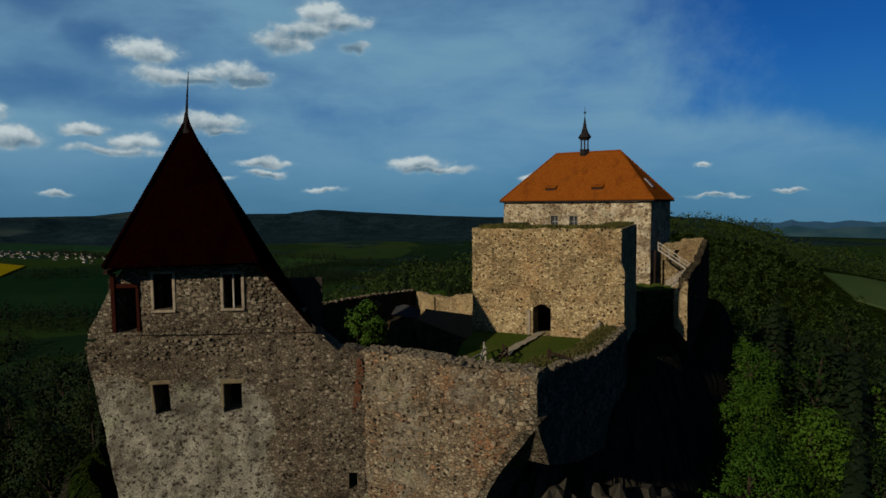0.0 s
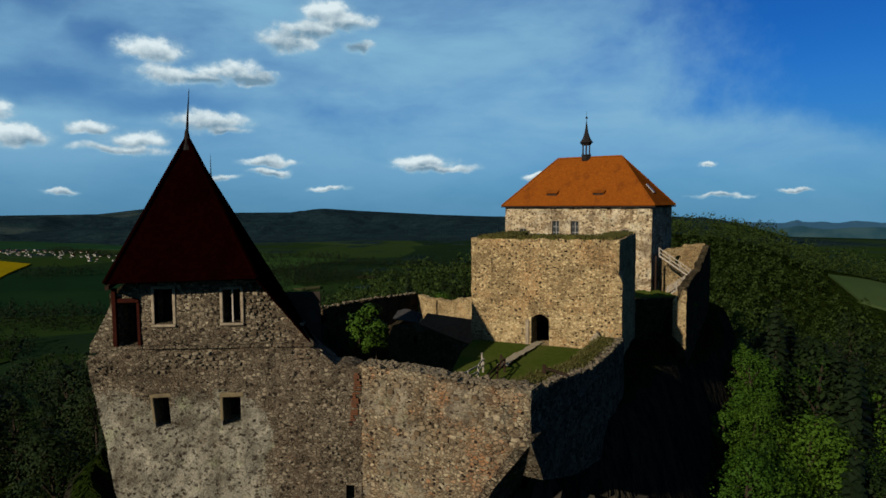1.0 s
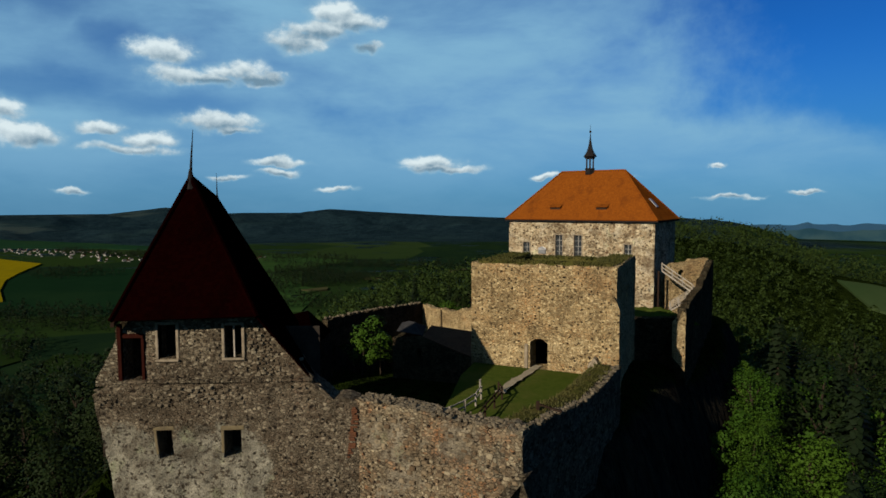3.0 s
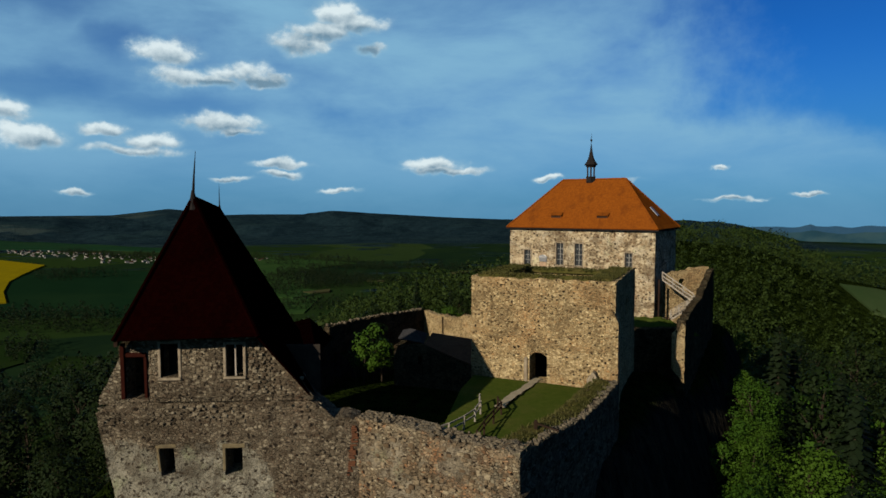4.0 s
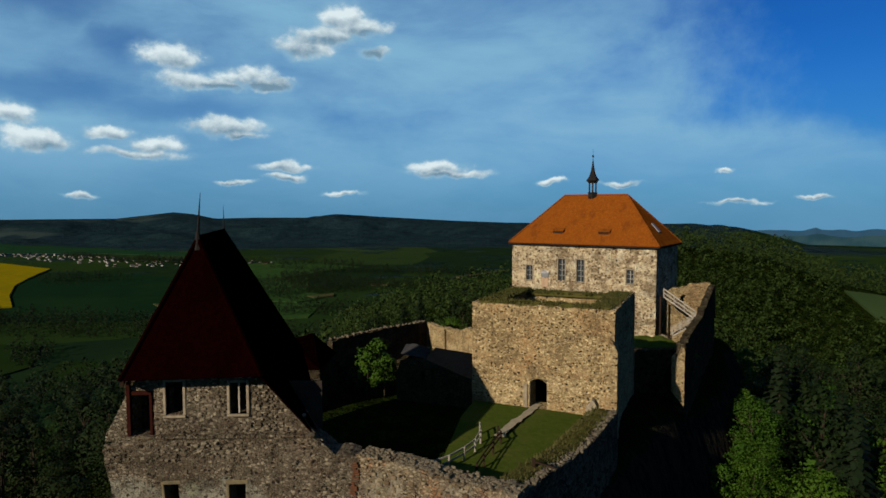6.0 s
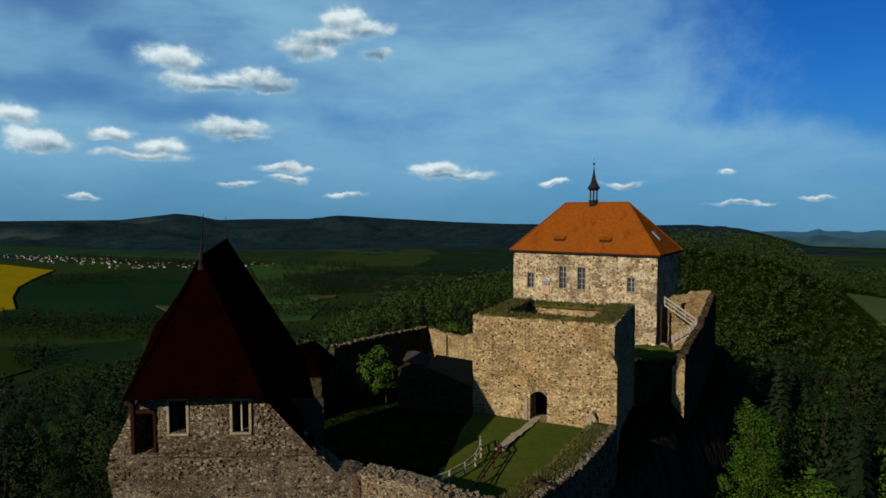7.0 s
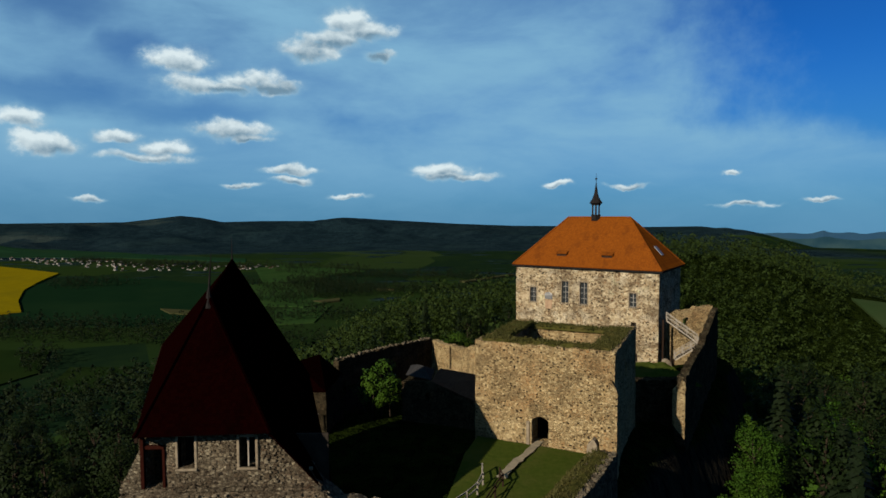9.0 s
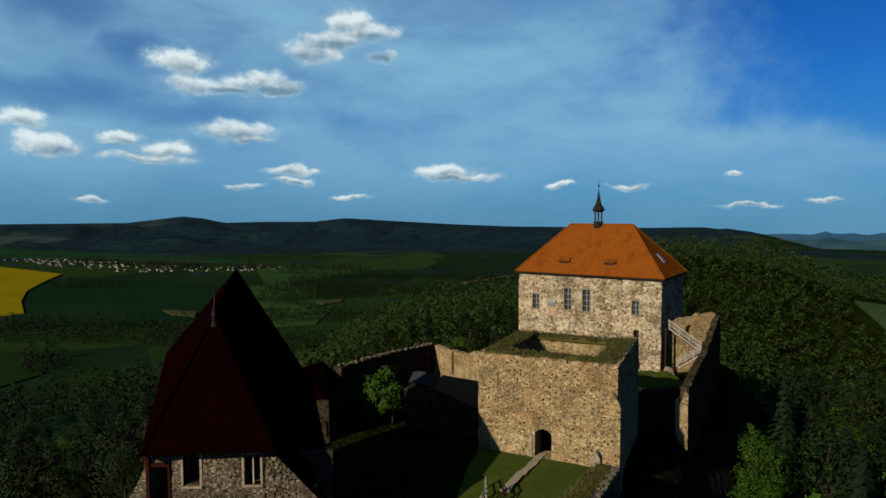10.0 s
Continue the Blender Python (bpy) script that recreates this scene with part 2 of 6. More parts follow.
def tiled(name, a, b, worn, row=0.16, col=0.18, rough=0.8):
    """Roof tiles in courses, each tile a little different in tone."""
    m, n, s = material(name, rough)
    at = here(n)
    xyz = n.add("ShaderNodeSeparateXYZ", Vector=at)
    along = n.math("ADD", xyz.outputs[0], n.math("MULTIPLY", xyz.outputs[1], -0.71))
    rowno = n.math("FLOOR", n.math("DIVIDE", xyz.outputs[2], row))
    colno = n.math("FLOOR", n.math("ADD", n.math("DIVIDE", along, col), n.math("MULTIPLY", rowno, 0.5)))
    key = n.add("ShaderNodeCombineXYZ", X=rowno, Y=colno)
    rnd = n.add("ShaderNodeTexWhiteNoise", Vector=key.outputs[0])
    c = n.mix(rnd.outputs[0], (*a, 1), (*b, 1))
    g = n.noise(n.mapped(at, (1, 1, 0.45)), 0.55, 6.0, 0.65)
    c = n.mix(n.ramp(g, 0.5, 0.72, 0.0, 0.8), c, (*worn, 1))
    c = n.mix(n.ramp(n.noise(at, 7.0, 4.0), 0.5, 0.75, 0.0, 0.4), c, (*worn, 1))
    n.put(s.inputs["Base Color"], c)
    rise = n.math("FRACT", n.math("DIVIDE", xyz.outputs[2], row))
    bump(n, s, n.math("SUBTRACT", 1.0, rise), 0.5, 0.04)
    return m


BASTION_STONE = masonry("bastion_rubble", (0.3021, 0.2417, 0.1378), (0.1961, 0.1442, 0.0742), (0.0742, 0.05088, 0.0265), (0.2279, 0.1749, 0.09752), 0.20, warm=(0.2173, 0.1081, 0.04028), warmth=0.5, holes=1.0, open_joints=0.22, pit_size=0.24)
PALACE_STONE = masonry("palace_rubble", (0.31, 0.264, 0.178), (0.158, 0.117, 0.070), (0.045, 0.030, 0.018), (0.275, 0.231, 0.156), 0.40, plaster=0.30, coat=(0.32, 0.28, 0.205), warm=(0.155, 0.076, 0.036), warmth=0.35, holes=0.9, open_joints=0.25)
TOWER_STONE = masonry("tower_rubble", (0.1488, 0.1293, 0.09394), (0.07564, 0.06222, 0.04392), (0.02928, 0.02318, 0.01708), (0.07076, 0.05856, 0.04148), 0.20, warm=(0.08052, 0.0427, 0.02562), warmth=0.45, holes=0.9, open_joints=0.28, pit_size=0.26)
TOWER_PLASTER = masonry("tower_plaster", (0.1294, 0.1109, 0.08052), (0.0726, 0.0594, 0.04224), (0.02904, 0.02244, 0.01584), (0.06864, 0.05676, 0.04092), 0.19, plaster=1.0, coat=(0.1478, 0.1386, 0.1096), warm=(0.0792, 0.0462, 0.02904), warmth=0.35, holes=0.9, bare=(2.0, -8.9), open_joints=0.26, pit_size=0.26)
CURTAIN_STONE = masonry("curtain_rubble", (0.1674, 0.1404, 0.09504), (0.1015, 0.07884, 0.05076), (0.03888, 0.02916, 0.02052), (0.0972, 0.07668, 0.05184), 0.21, plaster=0.42, coat=(0.121, 0.1048, 0.07776), warm=(0.162, 0.06912, 0.027), warmth=0.75, holes=0.95, open_joints=0.28, pit_size=0.26)
# Darker copies of the wall rubble: shade of unlit faces put into the colour.
SHADE_STONE = masonry("shade_darkened_rubble", (0.050, 0.042, 0.027), (0.030, 0.025, 0.015), (0.012, 0.0095, 0.006), (0.028, 0.023, 0.014), 0.24, warmth=0.1, holes=0.7)
SIDE_SHADE_STONE = masonry("shaded_curtain_rubble", (0.105, 0.092, 0.066), (0.066, 0.056, 0.040), (0.026, 0.021, 0.015), (0.062, 0.053, 0.038), 0.22, warmth=0.1, holes=0.7)
CAP_STONE = speckled("crest_stone", (0.04752, 0.03944, 0.02756), (0.09979, 0.08316, 0.0594), 5.0, 0.95, 0.8, (0.02851, 0.02376, 0.01711), 0.6, 0.05)
FRAME_STONE = speckled("dressed_stone", (0.1408, 0.1188, 0.088), (0.0968, 0.0792, 0.05808), 4.0, 0.95, 1.0)
ROCK = speckled("cliff_rock", (0.01452, 0.0132, 0.01056), (0.0363, 0.03102, 0.02244), 1.4, 0.95, 0.3, (0.0132, 0.01716, 0.0066), 0.9, 0.25)
ORANGE_TILE = tiled("orange_roof_tile", (0.1075, 0.03145, 0.00393), (0.08125, 0.02201, 0.003145), (0.04978, 0.01363, 0.003145), rough=0.92)
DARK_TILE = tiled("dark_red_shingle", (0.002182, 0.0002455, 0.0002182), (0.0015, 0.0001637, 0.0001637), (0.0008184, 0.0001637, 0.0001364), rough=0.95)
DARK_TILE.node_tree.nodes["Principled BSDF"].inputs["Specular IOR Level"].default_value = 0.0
BROWN_TILE = tiled("brown_roof_tile", (0.04847, 0.02851, 0.01853), (0.03707, 0.02138, 0.01426), (0.02566, 0.01568, 0.0114))
WOOD_DARK = speckled("dark_timber", (0.022, 0.014, 0.010), (0.014, 0.009, 0.007), 6.0, 0.85, 0.6, stretch=(1, 1, 0.2))
WOOD_GREY = speckled("weathered_timber", (0.1885, 0.1719, 0.1497), (0.1331, 0.1192, 0.09979), 7.0, 0.85, 0.8, stretch=(1, 1, 0.3))
METAL_DARK = speckled("dark_sheet_metal", (0.0070, 0.0065, 0.0070), (0.0120, 0.0110, 0.0110), 5.0, 0.75, 1.0)
METAL_PALE = speckled("pale_sheet_metal", (0.06387, 0.06742, 0.07451), (0.04967, 0.05322, 0.05854), 3.0, 0.45, 0.8)
GRASS = speckled("mown_grass", (0.0200, 0.0300, 0.0046), (0.0275, 0.0365, 0.0062), 2.2, 0.95, 0.35, (0.0350, 0.0380, 0.0088), 0.8, 0.06)
WALL_GRASS = speckled("wall_top_grass", (0.02091, 0.02232, 0.005614), (0.0349, 0.03209, 0.009152), 3.2, 0.95, 0.7, (0.0454, 0.03717, 0.01268), 0.9, 0.08)
PATH_DUST = speckled("trodden_path", (0.165, 0.142, 0.101), (0.130, 0.111, 0.079), 3.0, 0.95, 0.8, lift=0.3)
SLATE = speckled("slate_grey_sheet", (0.022, 0.022, 0.023), (0.015, 0.015, 0.016), 3.0, 0.7, 0.8)
# Near black: the darkness of unlit interiors is put into this colour.
VOID = speckled("unlit_interior_dark_paint", (0.020, 0.017, 0.014), (0.012, 0.010, 0.009), 2.0, 0.95)
GLASS, _n, _s = material("window_glass", 0.2)
_s.inputs["Base Color"].default_value = (0.012, 0.014, 0.016, 1)
_s.inputs["Specular IOR Level"].default_value = 0.35
PAINT_WHITE = speckled("white_window_paint", (0.1521, 0.1521, 0.1445), (0.1267, 0.1267, 0.1192), 6.0, 0.6, 1.0)


def foliage(name, a, b, c, through_light=0.25):
    m, n, s = material(name, 0.7)
    isle = n.add("ShaderNodeNewGeometry").outputs["Random Per Island"]
    own = n.add("ShaderNodeObjectInfo").outputs["Random"]
    col = n.mix(isle, (*a, 1), (*b, 1))
    col = n.mix(n.math("MULTIPLY", own, 0.75), col, (*c, 1))
    n.put(s.inputs["Base Color"], col)
    s.inputs["Specular IOR Level"].default_value = 0.04
    return m


LEAF_FRESH = foliage("spring_leaves", (0.0122, 0.0305, 0.0026), (0.0078, 0.0212, 0.0020), (0.0195, 0.0390, 0.0032))
LEAF_DEEP = foliage("dark_leaves", (0.0040, 0.0084, 0.0018), (0.0025, 0.0058, 0.0014), (0.0062, 0.0106, 0.0020))
NEEDLE = foliage("spruce_needles", (0.003089, 0.006534, 0.00231), (0.002059, 0.004488, 0.001782), (0.004685, 0.008184, 0.00264))
BARK = speckled("bark", (0.02464, 0.01936, 0.01408), (0.01584, 0.01232, 0.009504), 6.0, 0.95, stretch=(1, 1, 0.3))

# ---- builders ----
def mesh_of(name, bm, mat):
    me = bpy.data.meshes.new(name)
    bm.to_mesh(me)
    bm.free()
    for m in mat if isinstance(mat, (list, tuple)) else [mat]:
        me.materials.append(m)
    return me


def part(name, bm, mat, parent=None, label=""):
    """One mesh object, under its thing or on its own."""
    me = bm if isinstance(bm, bpy.types.Mesh) else mesh_of(name, bm, mat)
    ob = new(name, me)
    if parent:
        ob.parent = parent
    if label:
        tagged(ob, label)
    return ob


def thing(name, label, category, at=(0, 0, 0), turn=0.0, group="", kind=""):
    e = new(name)
    e.empty_display_size = 0.3
    e.matrix_world = pose(*at, 0, 0, turn)
    return tagged(e, label, category, group, kind)


def box(bm, lo, hi, bevel=0.0, m=None):
    """An upright box between two corners, its edges eased."""
    made = bmesh.ops.create_cube(bm, size=1.0)["verts"]
    for v in made:
        v.co = Vector([lo[i] + (v.co[i] + 0.5) * (hi[i] - lo[i]) for i in range(3)])
    if bevel:
        edges = list({e for v in made for e in v.link_edges})
        made = bmesh.ops.bevel(bm, geom=edges, offset=bevel, segments=1, affect="EDGES")["verts"] + [v for v in made if v.is_valid]
    if m is not None:
        for v in set(made):
            v.co = m @ v.co
    return bm


def beam(bm, a, b, w, h, bevel=0.0):
    """A squared timber from a to b."""
    a, b = Vector(a), Vector(b)
    d = b - a
    side = d.cross(Vector((0, 0, 1)))
    side = side.normalized() if side.length > 1e-4 else Vector((1, 0, 0))
    up = side.cross(d).normalized()
    m = Matrix(((side.x, d.normalized().x, up.x, a.x), (side.y, d.normalized().y, up.y, a.y), (side.z, d.normalized().z, up.z, a.z), (0, 0, 0, 1)))
    return box(bm, (-w / 2, 0, -h / 2), (w / 2, d.length, h / 2), bevel, m)


def lathe(bm, profile, sides=10, at=(0, 0, 0), turn=0.0):
    """A turned or many-sided form from (radius, height) pairs."""
    rings = []
    for r, z in profile:
        rings.append([bm.verts.new((at[0] + r * math.cos(turn + 2 * math.pi * i / sides), at[1] + r * math.sin(turn + 2 * math.pi * i / sides), at[2] + z)) for i in range(sides)])
    for lo, hi in zip(rings, rings[1:]):
        for i in range(sides):
            bm.faces.new((lo[i], lo[(i + 1) % sides], hi[(i + 1) % sides], hi[i]))
    bm.faces.new(rings[0][::-1]), bm.faces.new(rings[-1])
    return bm


def tube(bm, points, radii, sides=6):
    """A round limb along points, with the radius at each."""
    rings = []
    for i, (p, r) in enumerate(zip(points, radii)):
        d = (Vector(points[min(i + 1, len(points) - 1)]) - Vector(points[max(i - 1, 0)])).normalized()
        x = d.orthogonal().normalized()
        y = d.cross(x)
        rings.append([bm.verts.new(Vector(p) + r * (x * math.cos(2 * math.pi * k / sides) + y * math.sin(2 * math.pi * k / sides))) for k in range(sides)])
    for lo, hi in zip(rings, rings[1:]):
        for k in range(sides):
            bm.faces.new((lo[k], lo[(k + 1) % sides], hi[(k + 1) % sides], hi[k]))
    bm.faces.new(rings[0][::-1]), bm.faces.new(rings[-1])
    return bm


def slab(bm, loop, depth):
    """A thick sheet: a loop of corners, pushed along its normal by -depth."""
    loop = [Vector(p) for p in loop]
    n = Vector((0, 0, 0))
    for a, b in zip(loop, loop[1:] + loop[:1]):
        n += a.cross(b)
    n.normalize()
    top = [bm.verts.new(p) for p in loop]
    low = [bm.verts.new(p - n * depth) for p in loop]
    bm.faces.new(top), bm.faces.new(low[::-1])
    k = len(loop)
    for i in range(k):
        bm.faces.new((top[(i + 1) % k], top[i], low[i], low[(i + 1) % k]))
    return bm


def curve_of(pairs):
    xs, ys = [p[0] for p in pairs], [p[1] for p in pairs]
    return lambda u: float(np.interp(u, xs, ys))


def fuzz(x, y, z, scale, seed=0.0):
    return noise.noise(Vector((x * scale + seed, y * scale - seed, z * scale + 0.5 * seed)))


def ruin(a, b, top, low, thick, holes=(), cell=0.45, rough=0.06, jag=0.15, warp=None, seed=0.0, back_rough=None):
    """A rough wall between plan points a and b, its face on the right-hand side looking from b to a reversed (towards the viewer when a is to the left).
    top, low: heights along it; holes: (u0, u1, z0, z1, arch) with arch the rise of a round head. Returns a bmesh."""
    a, b = Vector((*a, 0)), Vector((*b, 0))
    d = b - a
    length = d.length
    d.normalize()
    n = Vector((d.y, -d.x, 0))
    us = list(np.linspace(0, length, max(2, round(length / cell) + 1)))
    zlo = min(low(u) for u in us)
    zhi = max(top(u) for u in us) + jag
    zs = list(np.linspace(zlo, zhi, max(2, round((zhi - zlo) / cell) + 1)))
    for u0, u1, z0, z1, arch in holes:
        us += [u0, u1]
        zs += [z0, z1]
        if arch:
            us += list(np.linspace(u0, u1, 9)[1:-1])
            zs += list(np.linspace(z1 - arch, z1, 5)[:-1])

    def thin(vals, fixed):
        out = []
        for v in sorted(vals):
            if out and v - out[-1] < 0.1 * cell + 0.02:
                if any(abs(v - f) < 1e-6 for f in fixed):
                    out[-1] = v
                continue
            out.append(v)
        return out

    us = thin(us, [h[0] for h in holes] + [h[1] for h in holes])
    zs = thin(zs, [h[2] for h in holes] + [h[3] for h in holes])
    tops = [top(u) + jag * fuzz(a.x + d.x * u, a.y + d.y * u, 0, 1.7, seed) + 0.6 * jag * fuzz(a.x + d.x * u, a.y + d.y * u, 0, 5.1, seed) for u in us]
    lows = [low(u) for u in us]
    zn = [[min(max(z, lows[i]), tops[i]) for z in zs] for i in range(len(us))]

    def inside(u, z):
        for u0, u1, z0, z1, arch in holes:
            if u0 < u < u1 and z0 < z < z1:
                if not arch or z < z1 - arch:
                    return True
                q = (u - (u0 + u1) / 2) / ((u1 - u0) / 2)
                if z < z1 - arch + arch * math.sqrt(max(0, 1 - q * q)):
                    return True
        return False

    keep = {}
    for i in range(len(us) - 1):
        for j in range(len(zs) - 1):
            h = (zn[i][j + 1] - zn[i][j] + zn[i + 1][j + 1] - zn[i + 1][j]) / 2
            uc, zc = (us[i] + us[i + 1]) / 2, (zn[i][j] + zn[i + 1][j] + zn[i][j + 1] + zn[i + 1][j + 1]) / 4
            keep[i, j] = h > 0.015 and not inside(uc, zc)
    bm = bmesh.new()
    made = {}

    def node(i, j, back):
        z = zn[i][j]
        key = (i, round(z, 4), back)
        if key not in made:
            u = us[i]
            rim = any(h[0] - 0.05 <= u <= h[1] + 0.05 and h[2] - 0.05 <= z <= h[3] + 0.05 for h in holes)
            for u0, u1, z0, z1, arch in holes:
                if arch and u0 - 1e-6 <= u <= u1 + 1e-6 and z1 - arch - 0.01 < z < z1 + 0.17:
                    bow = z1 - arch + arch * math.sqrt(max(0.0, 1 - ((2 * u - u0 - u1) / (u1 - u0)) ** 2))
                    if abs(z - bow) < 0.16:
                        z = bow
            p = a + d * u + Vector((0, 0, z))
            k = (0.35 if rim else 1.0) * (rough if not back or back_rough is None else back_rough)
            out = k * (fuzz(p.x, p.y, p.z, 0.45, seed) * 1.4 + fuzz(p.x, p.y, p.z, 1.9, seed + 9))
            q = p + n * (out - (thick if back else 0.0))
            if not rim:
                q += d * (0.5 * k * fuzz(p.x, p.y, p.z, 2.3, seed + 4))
            if warp:
                q = Vector(warp(q.x, q.y, q.z))
            made[key] = bm.verts.new(q)
        return made[key]

    def face(*vs):
        vs = [v for k, v in enumerate(vs) if v is not vs[k - 1]]
        if len(vs) > 2 and len(set(vs)) == len(vs) and not bm.faces.get(vs):
            bm.faces.new(vs)

    for (i, j), on in keep.items():
        if not on:
            continue
        face(node(i, j, 0), node(i + 1, j, 0), node(i + 1, j + 1, 0), node(i, j + 1, 0))
        face(node(i, j + 1, 1), node(i + 1, j + 1, 1), node(i + 1, j, 1), node(i, j, 1))
        if not keep.get((i - 1, j)):
            face(node(i, j, 1), node(i, j, 0), node(i, j + 1, 0), node(i, j + 1, 1))
        if not keep.get((i + 1, j)):
            face(node(i + 1, j, 0), node(i + 1, j, 1), node(i + 1, j + 1, 1), node(i + 1, j + 1, 0))
        if not keep.get((i, j + 1)):
            face(node(i, j + 1, 0), node(i + 1, j + 1, 0), node(i + 1, j + 1, 1), node(i, j + 1, 1))
        if not keep.get((i, j - 1)):
            face(node(i, j, 1), node(i + 1, j, 1), node(i + 1, j, 0), node(i, j, 0))
    return bm


def stone_mesh(seed):
    """One rough block about a metre across, to be scaled."""
    rng = random.Random(seed)
    bm = bmesh.new()
    bmesh.ops.create_cube(bm, size=1.0)
    bmesh.ops.bevel(bm, geom=list(bm.edges), offset=0.17, segments=1, affect="EDGES")
    for v in bm.verts:
        v.co += Vector((rng.uniform(-1, 1), rng.uniform(-1, 1), rng.uniform(-1, 1))) * 0.08
    return bm


STONES = [mesh_of("stone", stone_mesh(k), CAP_STONE) for k in range(6)]


def loose_stone(name, light, mid, dark):
    """Field stones, each of its own tone, weathered in patches."""
    m, n, s = material(name, 0.95)
    own = n.add("ShaderNodeObjectInfo").outputs["Random"]
    at = n.add("ShaderNodeNewGeometry").outputs["Position"]
    c = n.mix(n.ramp(own, 0.05, 0.6), (*dark, 1), (*mid, 1))
    c = n.mix(n.ramp(own, 0.6, 0.95), c, (*light, 1))
    c = n.mix(n.ramp(n.noise(at, 6.0, 5.0, 0.65), 0.42, 0.66, 0.0, 0.7), c, tuple(0.45 * v for v in mid) + (1,))
    n.put(s.inputs["Base Color"], c)
    bump(n, s, n.noise(at, 14.0, 5.0, 0.65), 0.8, 0.03)
    return m


def face_stones(parent, a, b, band, count, mat, size, seed, keep=lambda u, z: True):
    """Stones that stand a little proud of a wall's face, each one its own piece. band(u): lowest and highest z."""
    rng = random.Random(seed)
    kinds = [mesh_of("stone", stone_mesh(seed * 10 + k), mat) for k in range(6)]
    a, b = Vector((*a, 0)), Vector((*b, 0))
    d = (b - a).normalized()
    n = Vector((d.y, -d.x, 0))
    turn = math.atan2(d.y, d.x)
    got = []
    for k in range(count * 30):
        if len(got) >= count:
            break
        u = rng.uniform(0.15, (b - a).length - 0.15)
        lo, hi = band(u)
        z = rng.uniform(lo, hi)
        w = size * rng.uniform(0.6, 1.5)
        h = w * rng.uniform(0.40, 0.75)
        if not keep(u, z) or any(abs(u - p) < 0.55 * (w + q) and abs(z - r) < 0.55 * (h + t) for p, r, q, t in got):
            continue
        got.append((u, z, w, h))
        p = a + d * u + n * rng.uniform(-0.125, -0.05)
        ob = part("stone", kinds[k % 6], None, parent)
        ob.matrix_world = Matrix.Translation((p.x, p.y, z)) @ Euler((rng.uniform(-0.1, 0.1), rng.uniform(-0.15, 0.15), turn + rng.uniform(-0.15, 0.15))).to_matrix().to_4x4() @ Matrix.Diagonal((w, 0.26, h, 1))



def crest(parent, a, b, height, width, count, size=0.3, seed=1):
    """Loose stones bedded along the top of a wall, each one its own piece."""
    rng = random.Random(seed)
    a, b = Vector((*a, 0)), Vector((*b, 0))
    d = (b - a).normalized()
    n = Vector((d.y, -d.x, 0))
    for k in range(count):
        u = (k + rng.random()) / count * (b - a).length
        p = a + d * u - n * rng.uniform(0.02, width)
        s = size * rng.uniform(0.6, 1.3)
        ob = part("stone", STONES[k % 6], None, parent)
        ob.matrix_world = Matrix.Translation((p.x, p.y, height(u) + s * rng.uniform(-0.12, 0.18))) @ Euler((rng.uniform(-0.3, 0.3), rng.uniform(-0.3, 0.3), rng.uniform(0, 6.28))).to_matrix().to_4x4() @ Matrix.Diagonal((s, s * rng.uniform(0.7, 1.2), s * rng.uniform(0.5, 0.9), 1))

# ---- the land ----
HILL_LINE = curve_of([(-60, -0.8), (-33.8, -0.84), (-26, -0.83), (-23.5, -0.5), (-21.7, -0.24), (-20, -0.45), (-18.3, -0.89), (-15, -0.81), (-9.5, -0.84),
                      (-7, -0.72), (-5.8, -0.59), (-4.4, -0.72), (-2.2, -0.86), (3, -1.19), (8, -1.4), (20, -1.5), (24.5, -1.4), (27.5, -1.8), (29.5, -2.05), (31.6, -2.6), (33, -3.0), (60, -3.1)])
SPUR_TOP = curve_of([(-60, -75), (-20, -70), (-12, -60), (-9.6, -50), (-7.5, -43), (-5.4, -37.5), (-2.3, -32.5), (1, -29.5), (8, -27), (16, -19), (23.7, -10), (28, -12), (31, -17), (32.6, -22), (34.5, -28), (36, -31), (40, -36), (60, -48)])
SPUR_FAR = curve_of([(-60, 200), (-10, 210), (0, 230), (8, 260), (16, 340), (24, 430), (38, 420), (60, 400)])


def smooth(a, b, x):
    t = min(1.0, max(0.0, (x - a) / (b - a)))
    return t * t * (3 - 2 * t)


# Outline of the castle's rock, as a chain of plan points with half widths.
CORE = [(-11, 35.5, 7), (-3, 33.5, 4.5), (4.5, 38, 5.5), (12, 52, 7.4), (22, 72, 11), (31, 92, 13), (8, 108, 10), (-8, 78, 12), (-16, 45, 8)]


def core_gap(x, y):
    """How far outside the castle's rock a plan point lies."""
    best = 1e9
    links = [(0, 1), (1, 2), (2, 3), (3, 4), (4, 5), (5, 6), (6, 7), (7, 8), (8, 0), (3, 7), (4, 7)]
    for i, j in links:
        ax, ay, ar = CORE[i]
        bx, by, br = CORE[j]
        t = ((x - ax) * (bx - ax) + (y - ay) * (by - ay)) / ((bx - ax) ** 2 + (by - ay) ** 2)
        t = min(1, max(0, t))
        best = min(best, math.hypot(x - ax - t * (bx - ax), y - ay - t * (by - ay)) - ar - t * (br - ar))
    return best


def plateau(x, y):
    """Ground inside the walls: a high court by the square tower, a deep ward beside it."""
    side = (x - 2.0) * 0.86 - (y - 40.0) * 0.5
    deep = smooth(1.0, -7.0, side)
    rear = smooth(44, 58, y)
    if x < -5.5 - 0.27 * (y - 26) and y < 54:
        return -10.0
    return -0.4 - 11.0 * deep * smooth(33, 44, y) - 1.4 * deep - 3.2 * rear * (1 - deep) - 4.0 * smooth(80, 110, y)


